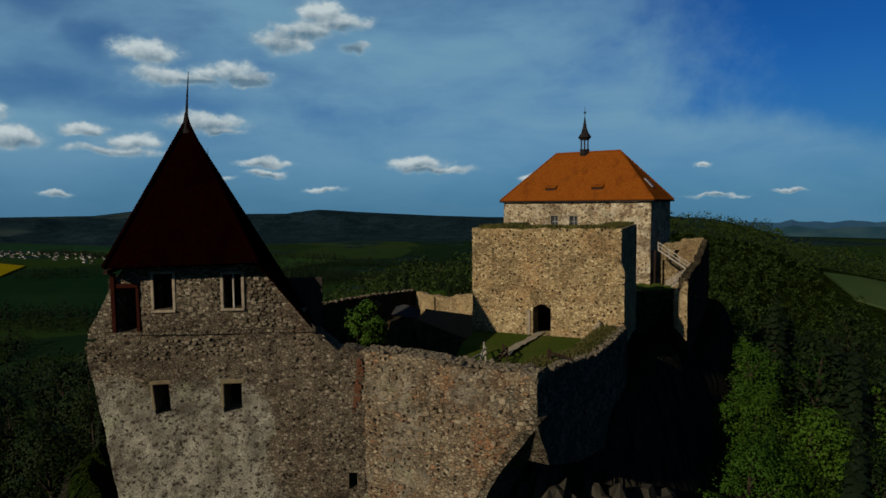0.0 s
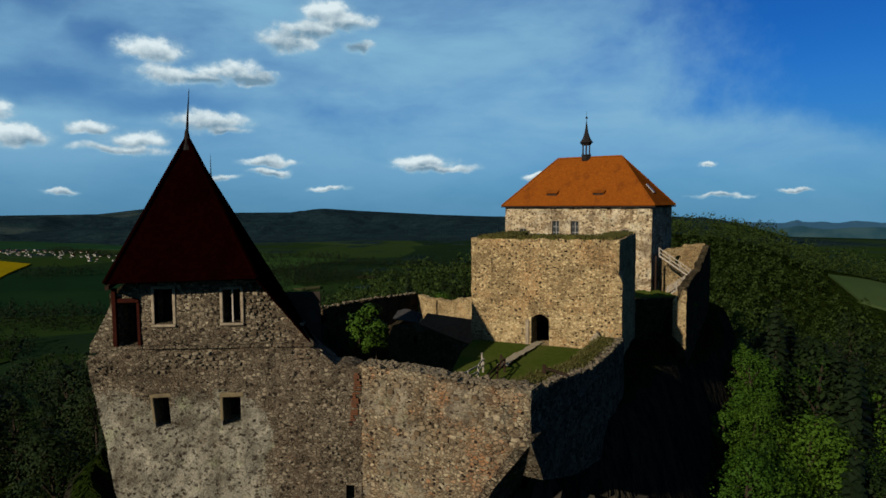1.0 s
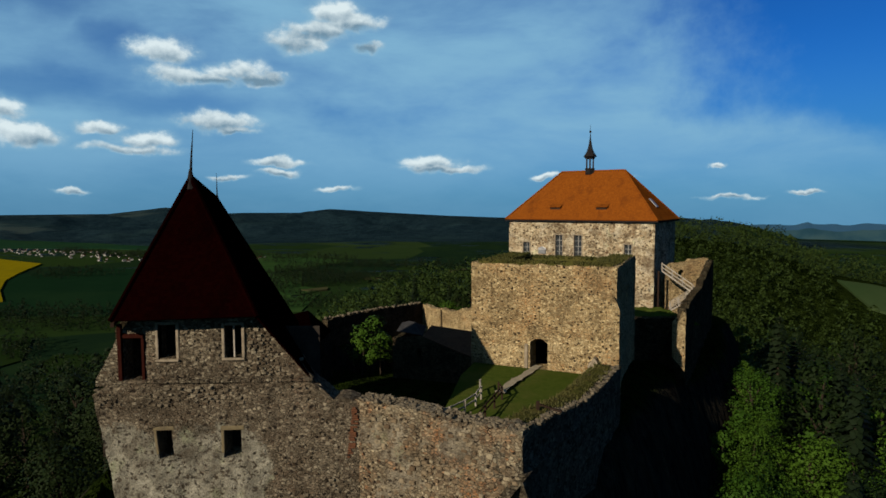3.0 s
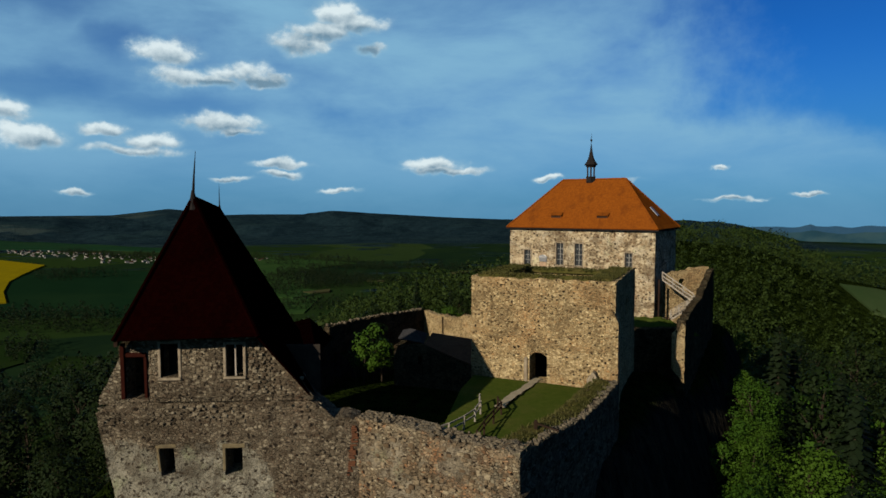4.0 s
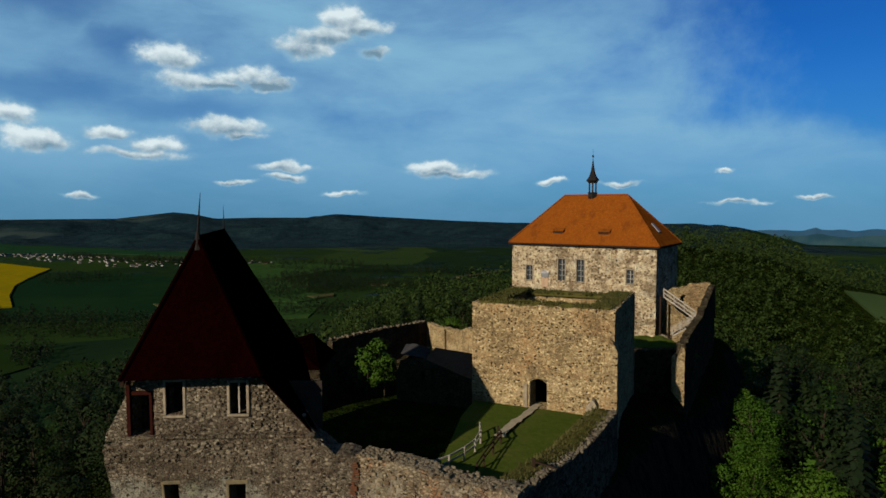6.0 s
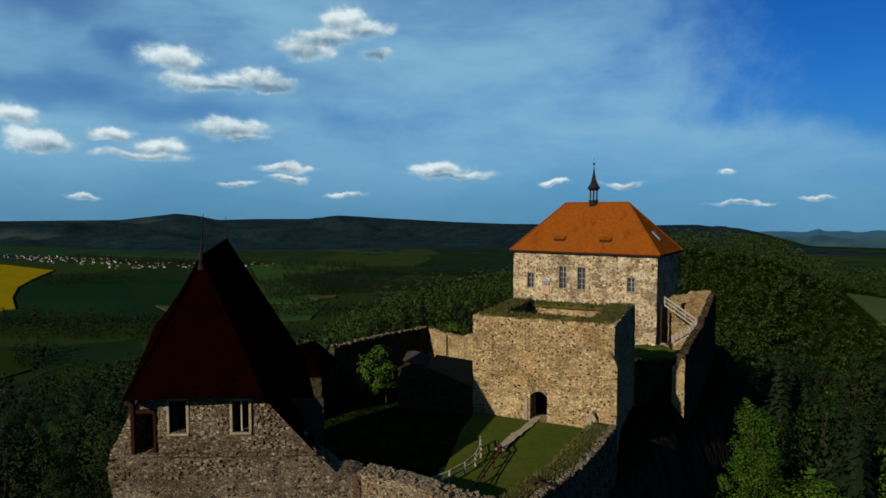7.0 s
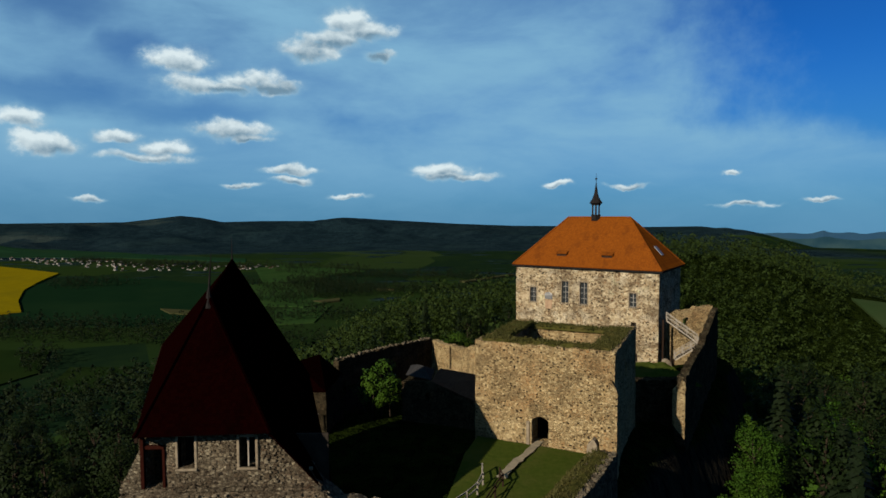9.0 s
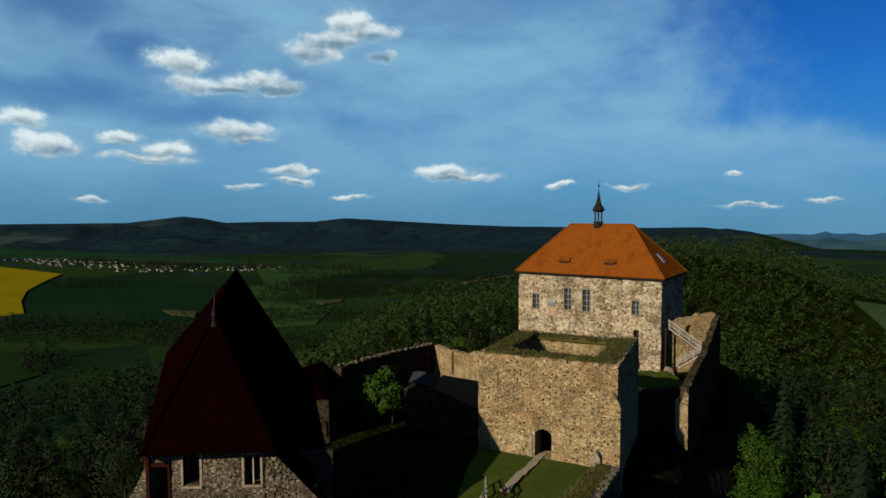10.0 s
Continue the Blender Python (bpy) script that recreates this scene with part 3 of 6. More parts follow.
def land(x, y):
    r = math.hypot(x + 2, y + 4)
    az = math.degrees(math.atan2(x + 2, y + 4))
    rough = fuzz(x, y, 0, 0.004) * 5 + fuzz(x, y, 0, 0.02, 3) * 1.2
    valley = -112 - 55 * smooth(27, 32, az) * smooth(90, 80, az) * smooth(600, 1300, r) + rough * smooth(300, 900, r) * 0.6
    if abs(az) < 100:
        top = 14.8 + 4300 * math.tan(radians(HILL_LINE(az)))
    else:
        top = -55 + 20 * fuzz(x, y, 0, 0.0008)
    far = valley + (top - valley) * smooth(1900, 4250, r) ** 1.3 + 14 * smooth(2000, 2600, r) * smooth(4000, 3000, r) * fuzz(x, y, 0, 0.0014, 7) + smooth(2100, 2700, r) * smooth(4250, 3900, r) * (44 * fuzz(x, y, 0, 0.0026, 4) + 20 * fuzz(x, y, 0, 0.0071, 6))
    crest_at, crest_z = SPUR_FAR(az), SPUR_TOP(az)
    hill = crest_z + rough * 0.7
    if r > crest_at:
        spur = hill - (hill + 112) * smooth(0, 420, r - crest_at)
    else:
        spur = hill - (14 + 18 * smooth(10, 25, az)) * smooth(0, 150, crest_at - r)
    behind = smooth(60, 120, abs(az))
    spur = spur * (1 - behind) + (-112) * behind
    open_left = smooth(-8, -16, az)
    spur = spur * (1 - open_left) + -112 * open_left
    base = max(far, spur) if r < 2500 else far
    gap = core_gap(x, y)
    front = smooth(24, 12, y)
    steep = -3.0 - 9.0 * front - 20.0 * smooth(0, 11, gap) - 0.22 * max(0, gap - 6) + 3.0 * fuzz(x, y, 0, 0.06, 5)
    if gap <= 0:
        return plateau(x, y) - 1.2 * smooth(-1.6, 0, gap)
    edge = plateau(x, y) - 1.2
    flank = edge + (steep - edge) * smooth(0, 5, gap)
    return max(flank, base) if gap < 400 else base


def ground_sheet():
    cx, cy = 6.0, 52.0
    rad = [0.0] + list(np.arange(3, 75, 1.7)) + list(75 * (4800 / 75) ** np.linspace(0.0, 1, 150)[1:])
    ang = list(np.arange(-52, 52, 0.4)) + list(np.arange(52, 308, 4.0))
    bm = bmesh.new()
    mid = bm.verts.new((cx, cy, land(cx, cy)))
    rings = []
    for r in rad[1:]:
        ring = []
        for g in ang:
            x, y = cx + r * math.sin(radians(g)), cy + r * math.cos(radians(g))
            ring.append(bm.verts.new((x, y, land(x, y))))
        rings.append(ring)
    k = len(ang)
    for i in range(k):
        bm.faces.new((mid, rings[0][i], rings[0][(i + 1) % k]))
    for lo, hi in zip(rings, rings[1:]):
        for i in range(k):
            bm.faces.new((lo[i], hi[i], hi[(i + 1) % k], lo[(i + 1) % k]))
    for f in bm.faces:
        f.smooth = True
        f.normal_update()
    bmesh.ops.recalc_face_normals(bm, faces=bm.faces)
    return bm


def land_material():
    m, n, s = material("meadow_and_hazed_wood", 0.95)
    at = here(n)
    xyz = n.add("ShaderNodeSeparateXYZ", Vector=at)
    plan = n.mapped(at, (1, 1, 0))
    cells = n.add("ShaderNodeTexVoronoi", Vector=n.mapped(plan, (1, 0.55, 0), (0, 0, 0.5)), Scale=0.0042)
    pick = n.add("ShaderNodeSeparateXYZ", Vector=cells.outputs["Color"])
    field = n.mix(n.ramp(pick.outputs[0], 0.2, 0.8), (0.0040, 0.0098, 0.0044, 1), (0.0085, 0.0170, 0.0042, 1))
    field = n.mix(n.ramp(pick.outputs[1], 0.80, 0.84), field, (0.0110, 0.0200, 0.0062, 1))
    field = n.mix(n.ramp(n.noise(plan, 0.02, 6.0), 0.45, 0.7, 0.0, 0.5), field, (0.0080, 0.0160, 0.0050, 1))
    # Far wood is bluer than near growth: distance haze put into the colour.
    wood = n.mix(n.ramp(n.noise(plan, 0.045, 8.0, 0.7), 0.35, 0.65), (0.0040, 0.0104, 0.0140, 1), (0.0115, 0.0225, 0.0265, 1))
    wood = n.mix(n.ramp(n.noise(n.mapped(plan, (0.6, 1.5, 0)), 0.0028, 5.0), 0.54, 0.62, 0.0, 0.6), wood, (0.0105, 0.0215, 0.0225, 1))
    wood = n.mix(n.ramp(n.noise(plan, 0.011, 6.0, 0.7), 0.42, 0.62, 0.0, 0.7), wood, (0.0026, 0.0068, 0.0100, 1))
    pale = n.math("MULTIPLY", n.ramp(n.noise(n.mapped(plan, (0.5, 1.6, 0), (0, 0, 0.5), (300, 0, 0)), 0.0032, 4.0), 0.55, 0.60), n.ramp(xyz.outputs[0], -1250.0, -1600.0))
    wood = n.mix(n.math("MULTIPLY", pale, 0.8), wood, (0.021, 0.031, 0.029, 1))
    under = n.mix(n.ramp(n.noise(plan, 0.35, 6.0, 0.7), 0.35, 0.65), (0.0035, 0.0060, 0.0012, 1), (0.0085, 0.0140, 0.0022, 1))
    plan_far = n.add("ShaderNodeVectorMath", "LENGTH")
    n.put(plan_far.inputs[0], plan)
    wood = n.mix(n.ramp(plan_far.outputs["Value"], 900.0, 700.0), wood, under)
    up = n.math("ADD", xyz.outputs[2], n.math("MULTIPLY", n.noise(plan, 0.0035, 4.0), 22.0))
    grown = n.ramp(up, -99.0, -95.0)
    strip = n.ramp(n.noise(n.mapped(plan, (1, 2.2, 0), (0, 0, 0.3)), 0.0065, 3.0), 0.60, 0.63)
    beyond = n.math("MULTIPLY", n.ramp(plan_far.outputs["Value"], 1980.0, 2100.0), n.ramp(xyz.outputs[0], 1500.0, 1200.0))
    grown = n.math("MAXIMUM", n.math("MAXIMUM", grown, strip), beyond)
    open_side = n.math("MULTIPLY", n.ramp(xyz.outputs[0], -62.0, -95.0), n.ramp(xyz.outputs[1], 1500.0, 1000.0))
    grown = n.math("MULTIPLY", grown, n.math("SUBTRACT", 1.0, open_side))
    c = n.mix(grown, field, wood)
    tilt = n.add("ShaderNodeSeparateXYZ", Vector=n.add("ShaderNodeNewGeometry").outputs["Normal"])
    bare = n.math("MULTIPLY", n.ramp(tilt.outputs[2], 0.80, 0.62), n.ramp(plan_far.outputs["Value"], 260.0, 160.0))
    crag = n.mix(n.ramp(n.noise(n.mapped(at, (1, 1, 0.4)), 0.8, 7.0, 0.7), 0.35, 0.65), (0.006, 0.0055, 0.0045, 1), (0.016, 0.014, 0.010, 1))
    c = n.mix(bare, c, crag)
    n.put(s.inputs["Base Color"], c)
    bump(n, s, n.math("MULTIPLY", n.noise(plan, 0.09, 6.0, 0.7), grown), 1.0, 14.0)
    return m


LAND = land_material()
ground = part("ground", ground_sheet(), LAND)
tagged(ground, "wooded hills and green valley fields round the castle rock", "ground", kind="structure")


def patch_sheet(loop, lift):
    """A sheet that follows the land inside a plan outline."""
    bm = bmesh.new()
    mid = (sum(p[0] for p in loop) / len(loop), sum(p[1] for p in loop) / len(loop))
    rings = []
    fine = []
    for p, q in zip(loop, loop[1:] + loop[:1]):
        for k in range(6):
            fine.append((p[0] + (q[0] - p[0]) * k / 6, p[1] + (q[1] - p[1]) * k / 6))
    for s in (1.0, 0.995, 0.75, 0.5, 0.25):
        ring = []
        for x, y in fine:
            px, py = mid[0] + (x - mid[0]) * s, mid[1] + (y - mid[1]) * s
            ring.append(bm.verts.new((px, py, land(px, py) + (lift if s < 1 else -3.0))))
        rings.append(ring)
    k = len(fine)
    for lo, hi in zip(rings, rings[1:]):
        for i in range(k):
            bm.faces.new((lo[i], lo[(i + 1) % k], hi[(i + 1) % k], hi[i]))
    bm.faces.new(rings[-1])
    bmesh.ops.recalc_face_normals(bm, faces=bm.faces)
    return bm


RAPE = speckled("rapeseed_in_flower", (0.1069, 0.08112, 0.001726), (0.08967, 0.069, 0.001726), 0.08, 0.9, 0.01, (0.07764, 0.0621, 0.002588), 0.5, 0.5)
yellow = [(-1300, 1660), (-1099, 1540), (-787, 1317), (-717, 1130), (-672, 1024), (-600, 900), (-531, 800), (-560, 780), (-640, 860), (-900, 1000), (-1300, 1250)]
tagged(part("rapeseed_field", patch_sheet(yellow, 2.5), RAPE), "bright yellow rapeseed field in flower in the valley", "field", kind="structure")
WHEAT = speckled("young_corn", (0.0028, 0.0098, 0.0042), (0.0034, 0.0112, 0.0046), 0.03, 0.95, 0.004, (0.0050, 0.0135, 0.0052), 0.5, 0.5)
green = [(-680, 1230), (-560, 1210), (-330, 1060), (-255, 900), (-240, 800), (-330, 690), (-480, 690), (-610, 900), (-715, 1100)]
tagged(part("corn_field", patch_sheet(green, 0.7), WHEAT), "dark green field of young corn in the valley", "field", kind="structure")


LUSH = speckled("lush_meadow", (0.0130, 0.0300, 0.0080), (0.0095, 0.0230, 0.0062), 0.05, 0.95, 0.012, (0.0160, 0.0310, 0.0085), 0.4, 0.4)
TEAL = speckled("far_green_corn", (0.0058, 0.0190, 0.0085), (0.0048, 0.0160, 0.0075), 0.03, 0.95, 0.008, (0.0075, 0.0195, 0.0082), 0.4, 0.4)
LOW_MEADOW = speckled("valley_meadow", (0.0058, 0.0125, 0.0030), (0.0044, 0.0100, 0.0026), 0.05, 0.95, 0.012, (0.0072, 0.0130, 0.0032), 0.4, 0.4)
FALLOW = speckled("fallow_strip", (0.028, 0.027, 0.012), (0.021, 0.022, 0.010), 0.06, 0.95, 0.02, (0.018, 0.022, 0.008), 0.4, 0.4)
for loop, mat, lift, label in (
        ([(-399, 1414), (-361, 1502), (-271, 1466), (-130, 1334), (-188, 1265), (-236, 1153), (-299, 1111)], LUSH, 1.2, "bright green meadow strip beyond the village"),
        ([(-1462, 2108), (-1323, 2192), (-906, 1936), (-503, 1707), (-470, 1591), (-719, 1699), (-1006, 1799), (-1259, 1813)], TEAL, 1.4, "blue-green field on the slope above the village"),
        ([(-325, 1095), (-211, 1134), (-172, 923), (-132, 881), (-170, 825), (-244, 843)], LUSH, 1.2, "green pasture between hedges in the valley"),
        ([(-227, 794), (-155, 824), (-134, 838), (-134, 710), (-189, 694)], LUSH, 1.3, "small green pasture by the hamlet"),
        ([(-428, 575), (-356, 572), (-316, 491), (-329, 438)], LOW_MEADOW, 1.2, "green meadow beyond the tree belt"),
        ([(-284, 450), (-301, 508), (-224, 506), (-212, 476), (-222, 418), (-271, 410)], LOW_MEADOW, 1.3, "green meadow at the foot of the castle hill"),
        ([(-355, 808), (-305, 793), (-295, 762), (-328, 772)], FALLOW, 2.2, "pale fallow strip at the field edge"),
        ([(-166, 878), (-131, 905), (-128, 880), (-150, 862)], FALLOW, 2.4, "pale bare patch beside a hedge"),
        ([(-86, 1026), (-57, 1024), (-55, 1004), (-84, 1006)], FALLOW, 2.4, "pale bare strip by the woods"),
        ([(60, 1120), (173, 1230), (178, 1215), (70, 1105)], FALLOW, 3.0, "pale farm road along the far wood edge")):
    tagged(part("valley_field", patch_sheet(loop, lift), mat), label, "field", kind="structure")


def far_ridge(az0, az1, dist, line, seed):
    """A distant range of hills as one low ridge of ground."""
    bm = bmesh.new()
    rows = []
    n = 90
    for k in range(n + 1):
        az = az0 + (az1 - az0) * k / n
        a = radians(az)
        top = 14.8 + dist * math.tan(radians(line(az))) + 9 * fuzz(az, seed, 0, 0.9) + 4 * fuzz(az, seed, 0, 3.1)
        rows.append([bm.verts.new((d * math.sin(a), d * math.cos(a), z)) for d, z in ((dist - 260, -330), (dist - 120, (top - 330) / 2), (dist, top), (dist + 160, -330))])
    for p, q in zip(rows, rows[1:]):
        for i in range(3):
            bm.faces.new((p[i], q[i], q[i + 1], p[i + 1]))
    bmesh.ops.recalc_face_normals(bm, faces=bm.faces)
    return bm


# The blue of both far ridges is distance haze painted into the colour.
HAZED_HILL = speckled("hazed_far_hill", (0.0095, 0.028, 0.055), (0.0125, 0.033, 0.058), 0.004, 0.95, 0.002, (0.013, 0.030, 0.048), 0.0)
tagged(part("backdrop", far_ridge(24, 60, 4680, curve_of([(24, -2.0), (28.6, -1.78), (31, -1.74), (33.0, -1.74), (33.5, -1.48), (34.1, -1.72), (35.4, -1.62), (36.2, -1.76), (37.4, -1.58), (45, -1.8), (60, -1.9)]), 3.0), HAZED_HILL), "range of far hills on the horizon, blue haze in their colour", "hills", kind="structure")
HAZED_WOOD = speckled("hazed_far_wood", (0.0060, 0.0190, 0.0290), (0.0115, 0.0280, 0.0370), 0.006, 0.95, 0.003, (0.0150, 0.0310, 0.0360), 0.0)
tagged(part("backdrop", far_ridge(28, 60, 4560, curve_of([(28, -2.3), (30, -2.15), (32, -2.2), (34, -2.0), (35.4, -2.25), (37, -2.1), (38.5, -2.0), (45, -2.2), (60, -2.2)]), 9.0), HAZED_WOOD), "wooded ridge before the far hills, blue-green haze in its colour", "hills", kind="structure")
MEADOW = speckled("hill_meadow", (0.0150, 0.0270, 0.0095), (0.0190, 0.0300, 0.0115), 0.05, 0.95, 0.02, (0.01674, 0.02176, 0.01004), 0.3, 0.3)
clearing = [(-2 + r * math.sin(radians(a)), -4 + r * math.cos(radians(a))) for a, r in ((35.7, 408), (38, 418), (42, 418), (42, 366), (38, 372), (36.8, 388))]
tagged(part("hill_meadow", patch_sheet(clearing, 1.2), MEADOW), "pale green clearing on the wooded hillside", "meadow", kind="structure")
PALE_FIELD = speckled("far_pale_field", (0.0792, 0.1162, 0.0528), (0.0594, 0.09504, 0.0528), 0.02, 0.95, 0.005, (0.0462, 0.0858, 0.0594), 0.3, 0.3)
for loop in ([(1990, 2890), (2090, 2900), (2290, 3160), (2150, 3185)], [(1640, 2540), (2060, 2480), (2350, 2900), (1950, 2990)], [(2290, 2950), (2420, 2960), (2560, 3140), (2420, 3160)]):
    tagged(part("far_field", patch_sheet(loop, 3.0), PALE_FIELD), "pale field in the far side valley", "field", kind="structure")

# ---- square tower with the open top ----
BA, BU = Vector((2.10, 43.46, 0)), Vector((math.cos(-0.462), math.sin(-0.462), 0))
BV = Vector((-BU.y, BU.x, 0))
BW, BD, BZ = 11.09, 11.6, 7.95
BM = Matrix(((BU.x, BV.x, 0, BA.x), (BU.y, BV.y, 0, BA.y), (0, 0, 1, 0), (0, 0, 0, 1)))


def bast(u, v, z=0.0):
    p = BA + BU * u + BV * v
    return (p.x, p.y, z)


def flat(f):
    return lambda u: f


def turf(lo, hi, m, height, lift=0.22, step=0.3, seed=0.0):
    """A cushion of turf over a rectangle, humped and ragged at the rim."""
    bm = bmesh.new()
    nu, nv = max(2, round((hi[0] - lo[0]) / step)), max(2, round((hi[1] - lo[1]) / step))
    grid = []
    for i in range(nu + 1):
        row = []
        for j in range(nv + 1):
            u, v = lo[0] + (hi[0] - lo[0]) * i / nu, lo[1] + (hi[1] - lo[1]) * j / nv
            p = m @ Vector((u, v, 0))
            rim = min(i, nu - i, j, nv - j)
            h = height + (lift * (0.8 + 0.9 * fuzz(p.x, p.y, 0, 0.9, seed) + 0.5 * fuzz(p.x, p.y, 0, 3.1, seed)) if rim else -0.12)
            row.append(bm.verts.new((p.x + 0.06 * fuzz(p.x, p.y, 1, 3), p.y + 0.06 * fuzz(p.x, p.y, 2, 3), h)))
        grid.append(row)
    for i in range(nu):
        for j in range(nv):
            bm.faces.new((grid[i][j], grid[i + 1][j], grid[i + 1][j + 1], grid[i][j + 1]))
    return bm


def tufts(lo, hi, m, height, count, size=0.28, seed=1):
    """Blades of long grass in clumps over a rectangle."""
    rng = random.Random(seed)
    verts, faces = [], []
    for k in range(count):
        p = m @ Vector((rng.uniform(lo[0], hi[0]), rng.uniform(lo[1], hi[1]), 0))
        h = height(p.x, p.y) if callable(height) else height
        for b in range(3):
            a = rng.uniform(0, 6.28)
            s = size * rng.uniform(0.5, 1.3)
            w = 0.045 * rng.uniform(0.7, 1.5)
            dx, dy = math.cos(a), math.sin(a)
            i = len(verts)
            ox, oy = rng.uniform(-0.08, 0.08), rng.uniform(-0.08, 0.08)
            verts += [(p.x + ox - dy * w, p.y + oy + dx * w, h), (p.x + ox + dy * w, p.y + oy - dx * w, h), (p.x + ox + dx * s * 0.5, p.y + oy + dy * s * 0.5, h + s)]
            faces.append((i, i + 1, i + 2))
    me = bpy.data.meshes.new("tufts")
    me.from_pydata(verts, [], faces)
    me.materials.append(BLADE)
    return me


BLADE = foliage("grass_blades", (0.0264, 0.02728, 0.00748), (0.0176, 0.02068, 0.00528), (0.0396, 0.03608, 0.01232))


def square_tower():
    t = thing("square_tower", "roofless square stone tower with grass growing on its wall tops", "castle tower")
    a, b, c, d = [bast(*q)[:2] for q in ((0, 0), (BW, 0), (BW, BD), (0, BD))]
    door = (4.78, 6.12, 0.02, 2.35, 0.62)
    part("front_wall", ruin(a, b, flat(BZ), flat(-3.5), 1.7, [door], 0.36, 0.055, 0.14, seed=1), BASTION_STONE, t)
    part("right_wall", ruin(b, c, flat(BZ), flat(-12.0), 1.5, [(5.5, 6.3, 4.6, 6.0, 0)], 0.5, 0.07, 0.12, seed=2), BASTION_STONE, t)
    part("left_wall", ruin(d, a, flat(BZ - 0.1), flat(-12.0), 1.6, [], 0.5, 0.06, 0.12, seed=3), BASTION_STONE, t)
    part("rear_wall", ruin(c, d, flat(BZ - 0.45), flat(-6.0), 1.8, [(2.7, 4.3, 4.2, 5.8, 0.75), (6.9, 8.3, 4.2, 5.7, 0.7)], 0.5, 0.05, 0.10, seed=4), BASTION_STONE, t)
    bm = bmesh.new()
    box(bm, (4.35, -0.12, 0.0), (4.62, 0.3, 1.9), 0.04, BM)
    part("door_jamb", bm, FRAME_STONE, t, "pale upright jamb stone beside the doorway")
    bm = bmesh.new()
    box(bm, (1.2, 1.2, 2.6), (BW - 1.2, BD - 1.2, 3.0), 0.0, BM)
    part("inner_floor", bm, WALL_GRASS, t, "grass-grown earth floor inside the tower")
    # Sheet painted near black in place of the shade behind the door.
    bm = bmesh.new()
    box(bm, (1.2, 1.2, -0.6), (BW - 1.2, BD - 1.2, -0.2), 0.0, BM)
    part("dark_vault_sheet", bm, VOID, t, "near-black floor sheet standing in for the unlit vault")
    for k, (lo, hi, z) in enumerate((((0.28, 0.18), (BW - 0.25, 1.95), BZ - 0.02), ((0.2, BD - 2.1), (BW - 0.2, BD - 0.15), BZ - 0.42),
                                     ((0.15, 1.7), (2.0, BD - 1.8), BZ - 0.1), ((BW - 1.95, 1.7), (BW - 0.12, BD - 1.8), BZ - 0.02))):
        part("wall_turf", turf(lo, hi, BM, z, 0.2, 0.28, k), WALL_GRASS, t, "shaggy green turf along the wall top")
        tagged(part("long_grass", tufts(lo, hi, BM, z + 0.1, 520, 0.2, 5 + k), None, t), kind="stuff")
    # Broken corner where a joining wall was torn off.
    e, f = bast(BW - 0.95, -0.5)[:2], bast(BW + 0.3, -0.5)[:2]
    part("corner_stub", ruin(e, f, curve_of([(0, 2.6), (0.35, 4.6), (0.7, 6.1), (1.25, 5.0)]), flat(-2.5), 1.2, [], 0.22, 0.12, 0.35, seed=6), BASTION_STONE, t, "ragged torn-off masonry at the corner")
    e, f = bast(9.25, -0.75)[:2], bast(10.0, -0.75)[:2]
    part("low_stub", ruin(e, f, curve_of([(0, 0.9), (0.4, 1.5), (0.75, 1.0)]), flat(-1.0), 0.75, [], 0.2, 0.08, 0.2, seed=7), FRAME_STONE, t, "low broken stub of wall at the foot")
    return t


keep_tower = square_tower()

# ---- palace with the orange roof ----
PA, PU = Vector((11.57, 88.75, 0)), Vector((math.cos(-0.614), math.sin(-0.614), 0))
PV = Vector((-PU.y, PU.x, 0))
PW, PD, PZE, PZR, PI = 22.56, 13.53, 10.27, 17.46, 6.4
PM = Matrix(((PU.x, PV.x, 0, PA.x), (PU.y, PV.y, 0, PA.y), (0, 0, 1, 0), (0, 0, 0, 1)))
PO = 0.45


def pal(u, v, z=0.0):
    return PM @ Vector((u, v, z))


def palace_window(t, u0, u1, z0, z1, cols, rows):
    """A stone-framed window with white bars and small panes, set in the front wall."""
    win = new("window")
    win.parent = t
    bm = bmesh.new()
    f = 0.16
    for lo, hi in (((u0 - f, PO - 0.05, z0 - f), (u0, PO + 0.4, z1 + f)), ((u1, PO - 0.05, z0 - f), (u1 + f, PO + 0.4, z1 + f)),
                   ((u0, PO - 0.05, z1), (u1, PO + 0.4, z1 + f)), ((u0, PO - 0.12, z0 - f), (u1, PO + 0.4, z0))):
        box(bm, lo, hi, 0.02, PM)
    part("window_frame", bm, FRAME_STONE, win)
    bm = bmesh.new()
    for k in range(cols + 1):
        u = u0 + (u1 - u0) * k / cols
        box(bm, (u - 0.03, PO + 0.24, z0), (u + 0.03, PO + 0.32, z1), 0.0, PM)
    for k in range(rows + 1):
        z = z0 + (z1 - z0) * k / rows
        box(bm, (u0, PO + 0.25, z - 0.025), (u1, PO + 0.31, z + 0.025), 0.0, PM)
    part("glazing_grid", bm, PAINT_WHITE, win)
    for i in range(cols):
        for j in range(rows):
            bm = bmesh.new()
            box(bm, (u0 + (u1 - u0) * i / cols, PO + 0.29, z0 + (z1 - z0) * j / rows), (u0 + (u1 - u0) * (i + 1) / cols, PO + 0.30, z0 + (z1 - z0) * (j + 1) / rows), 0.0, PM)
            part("pane", bm, GLASS, win)


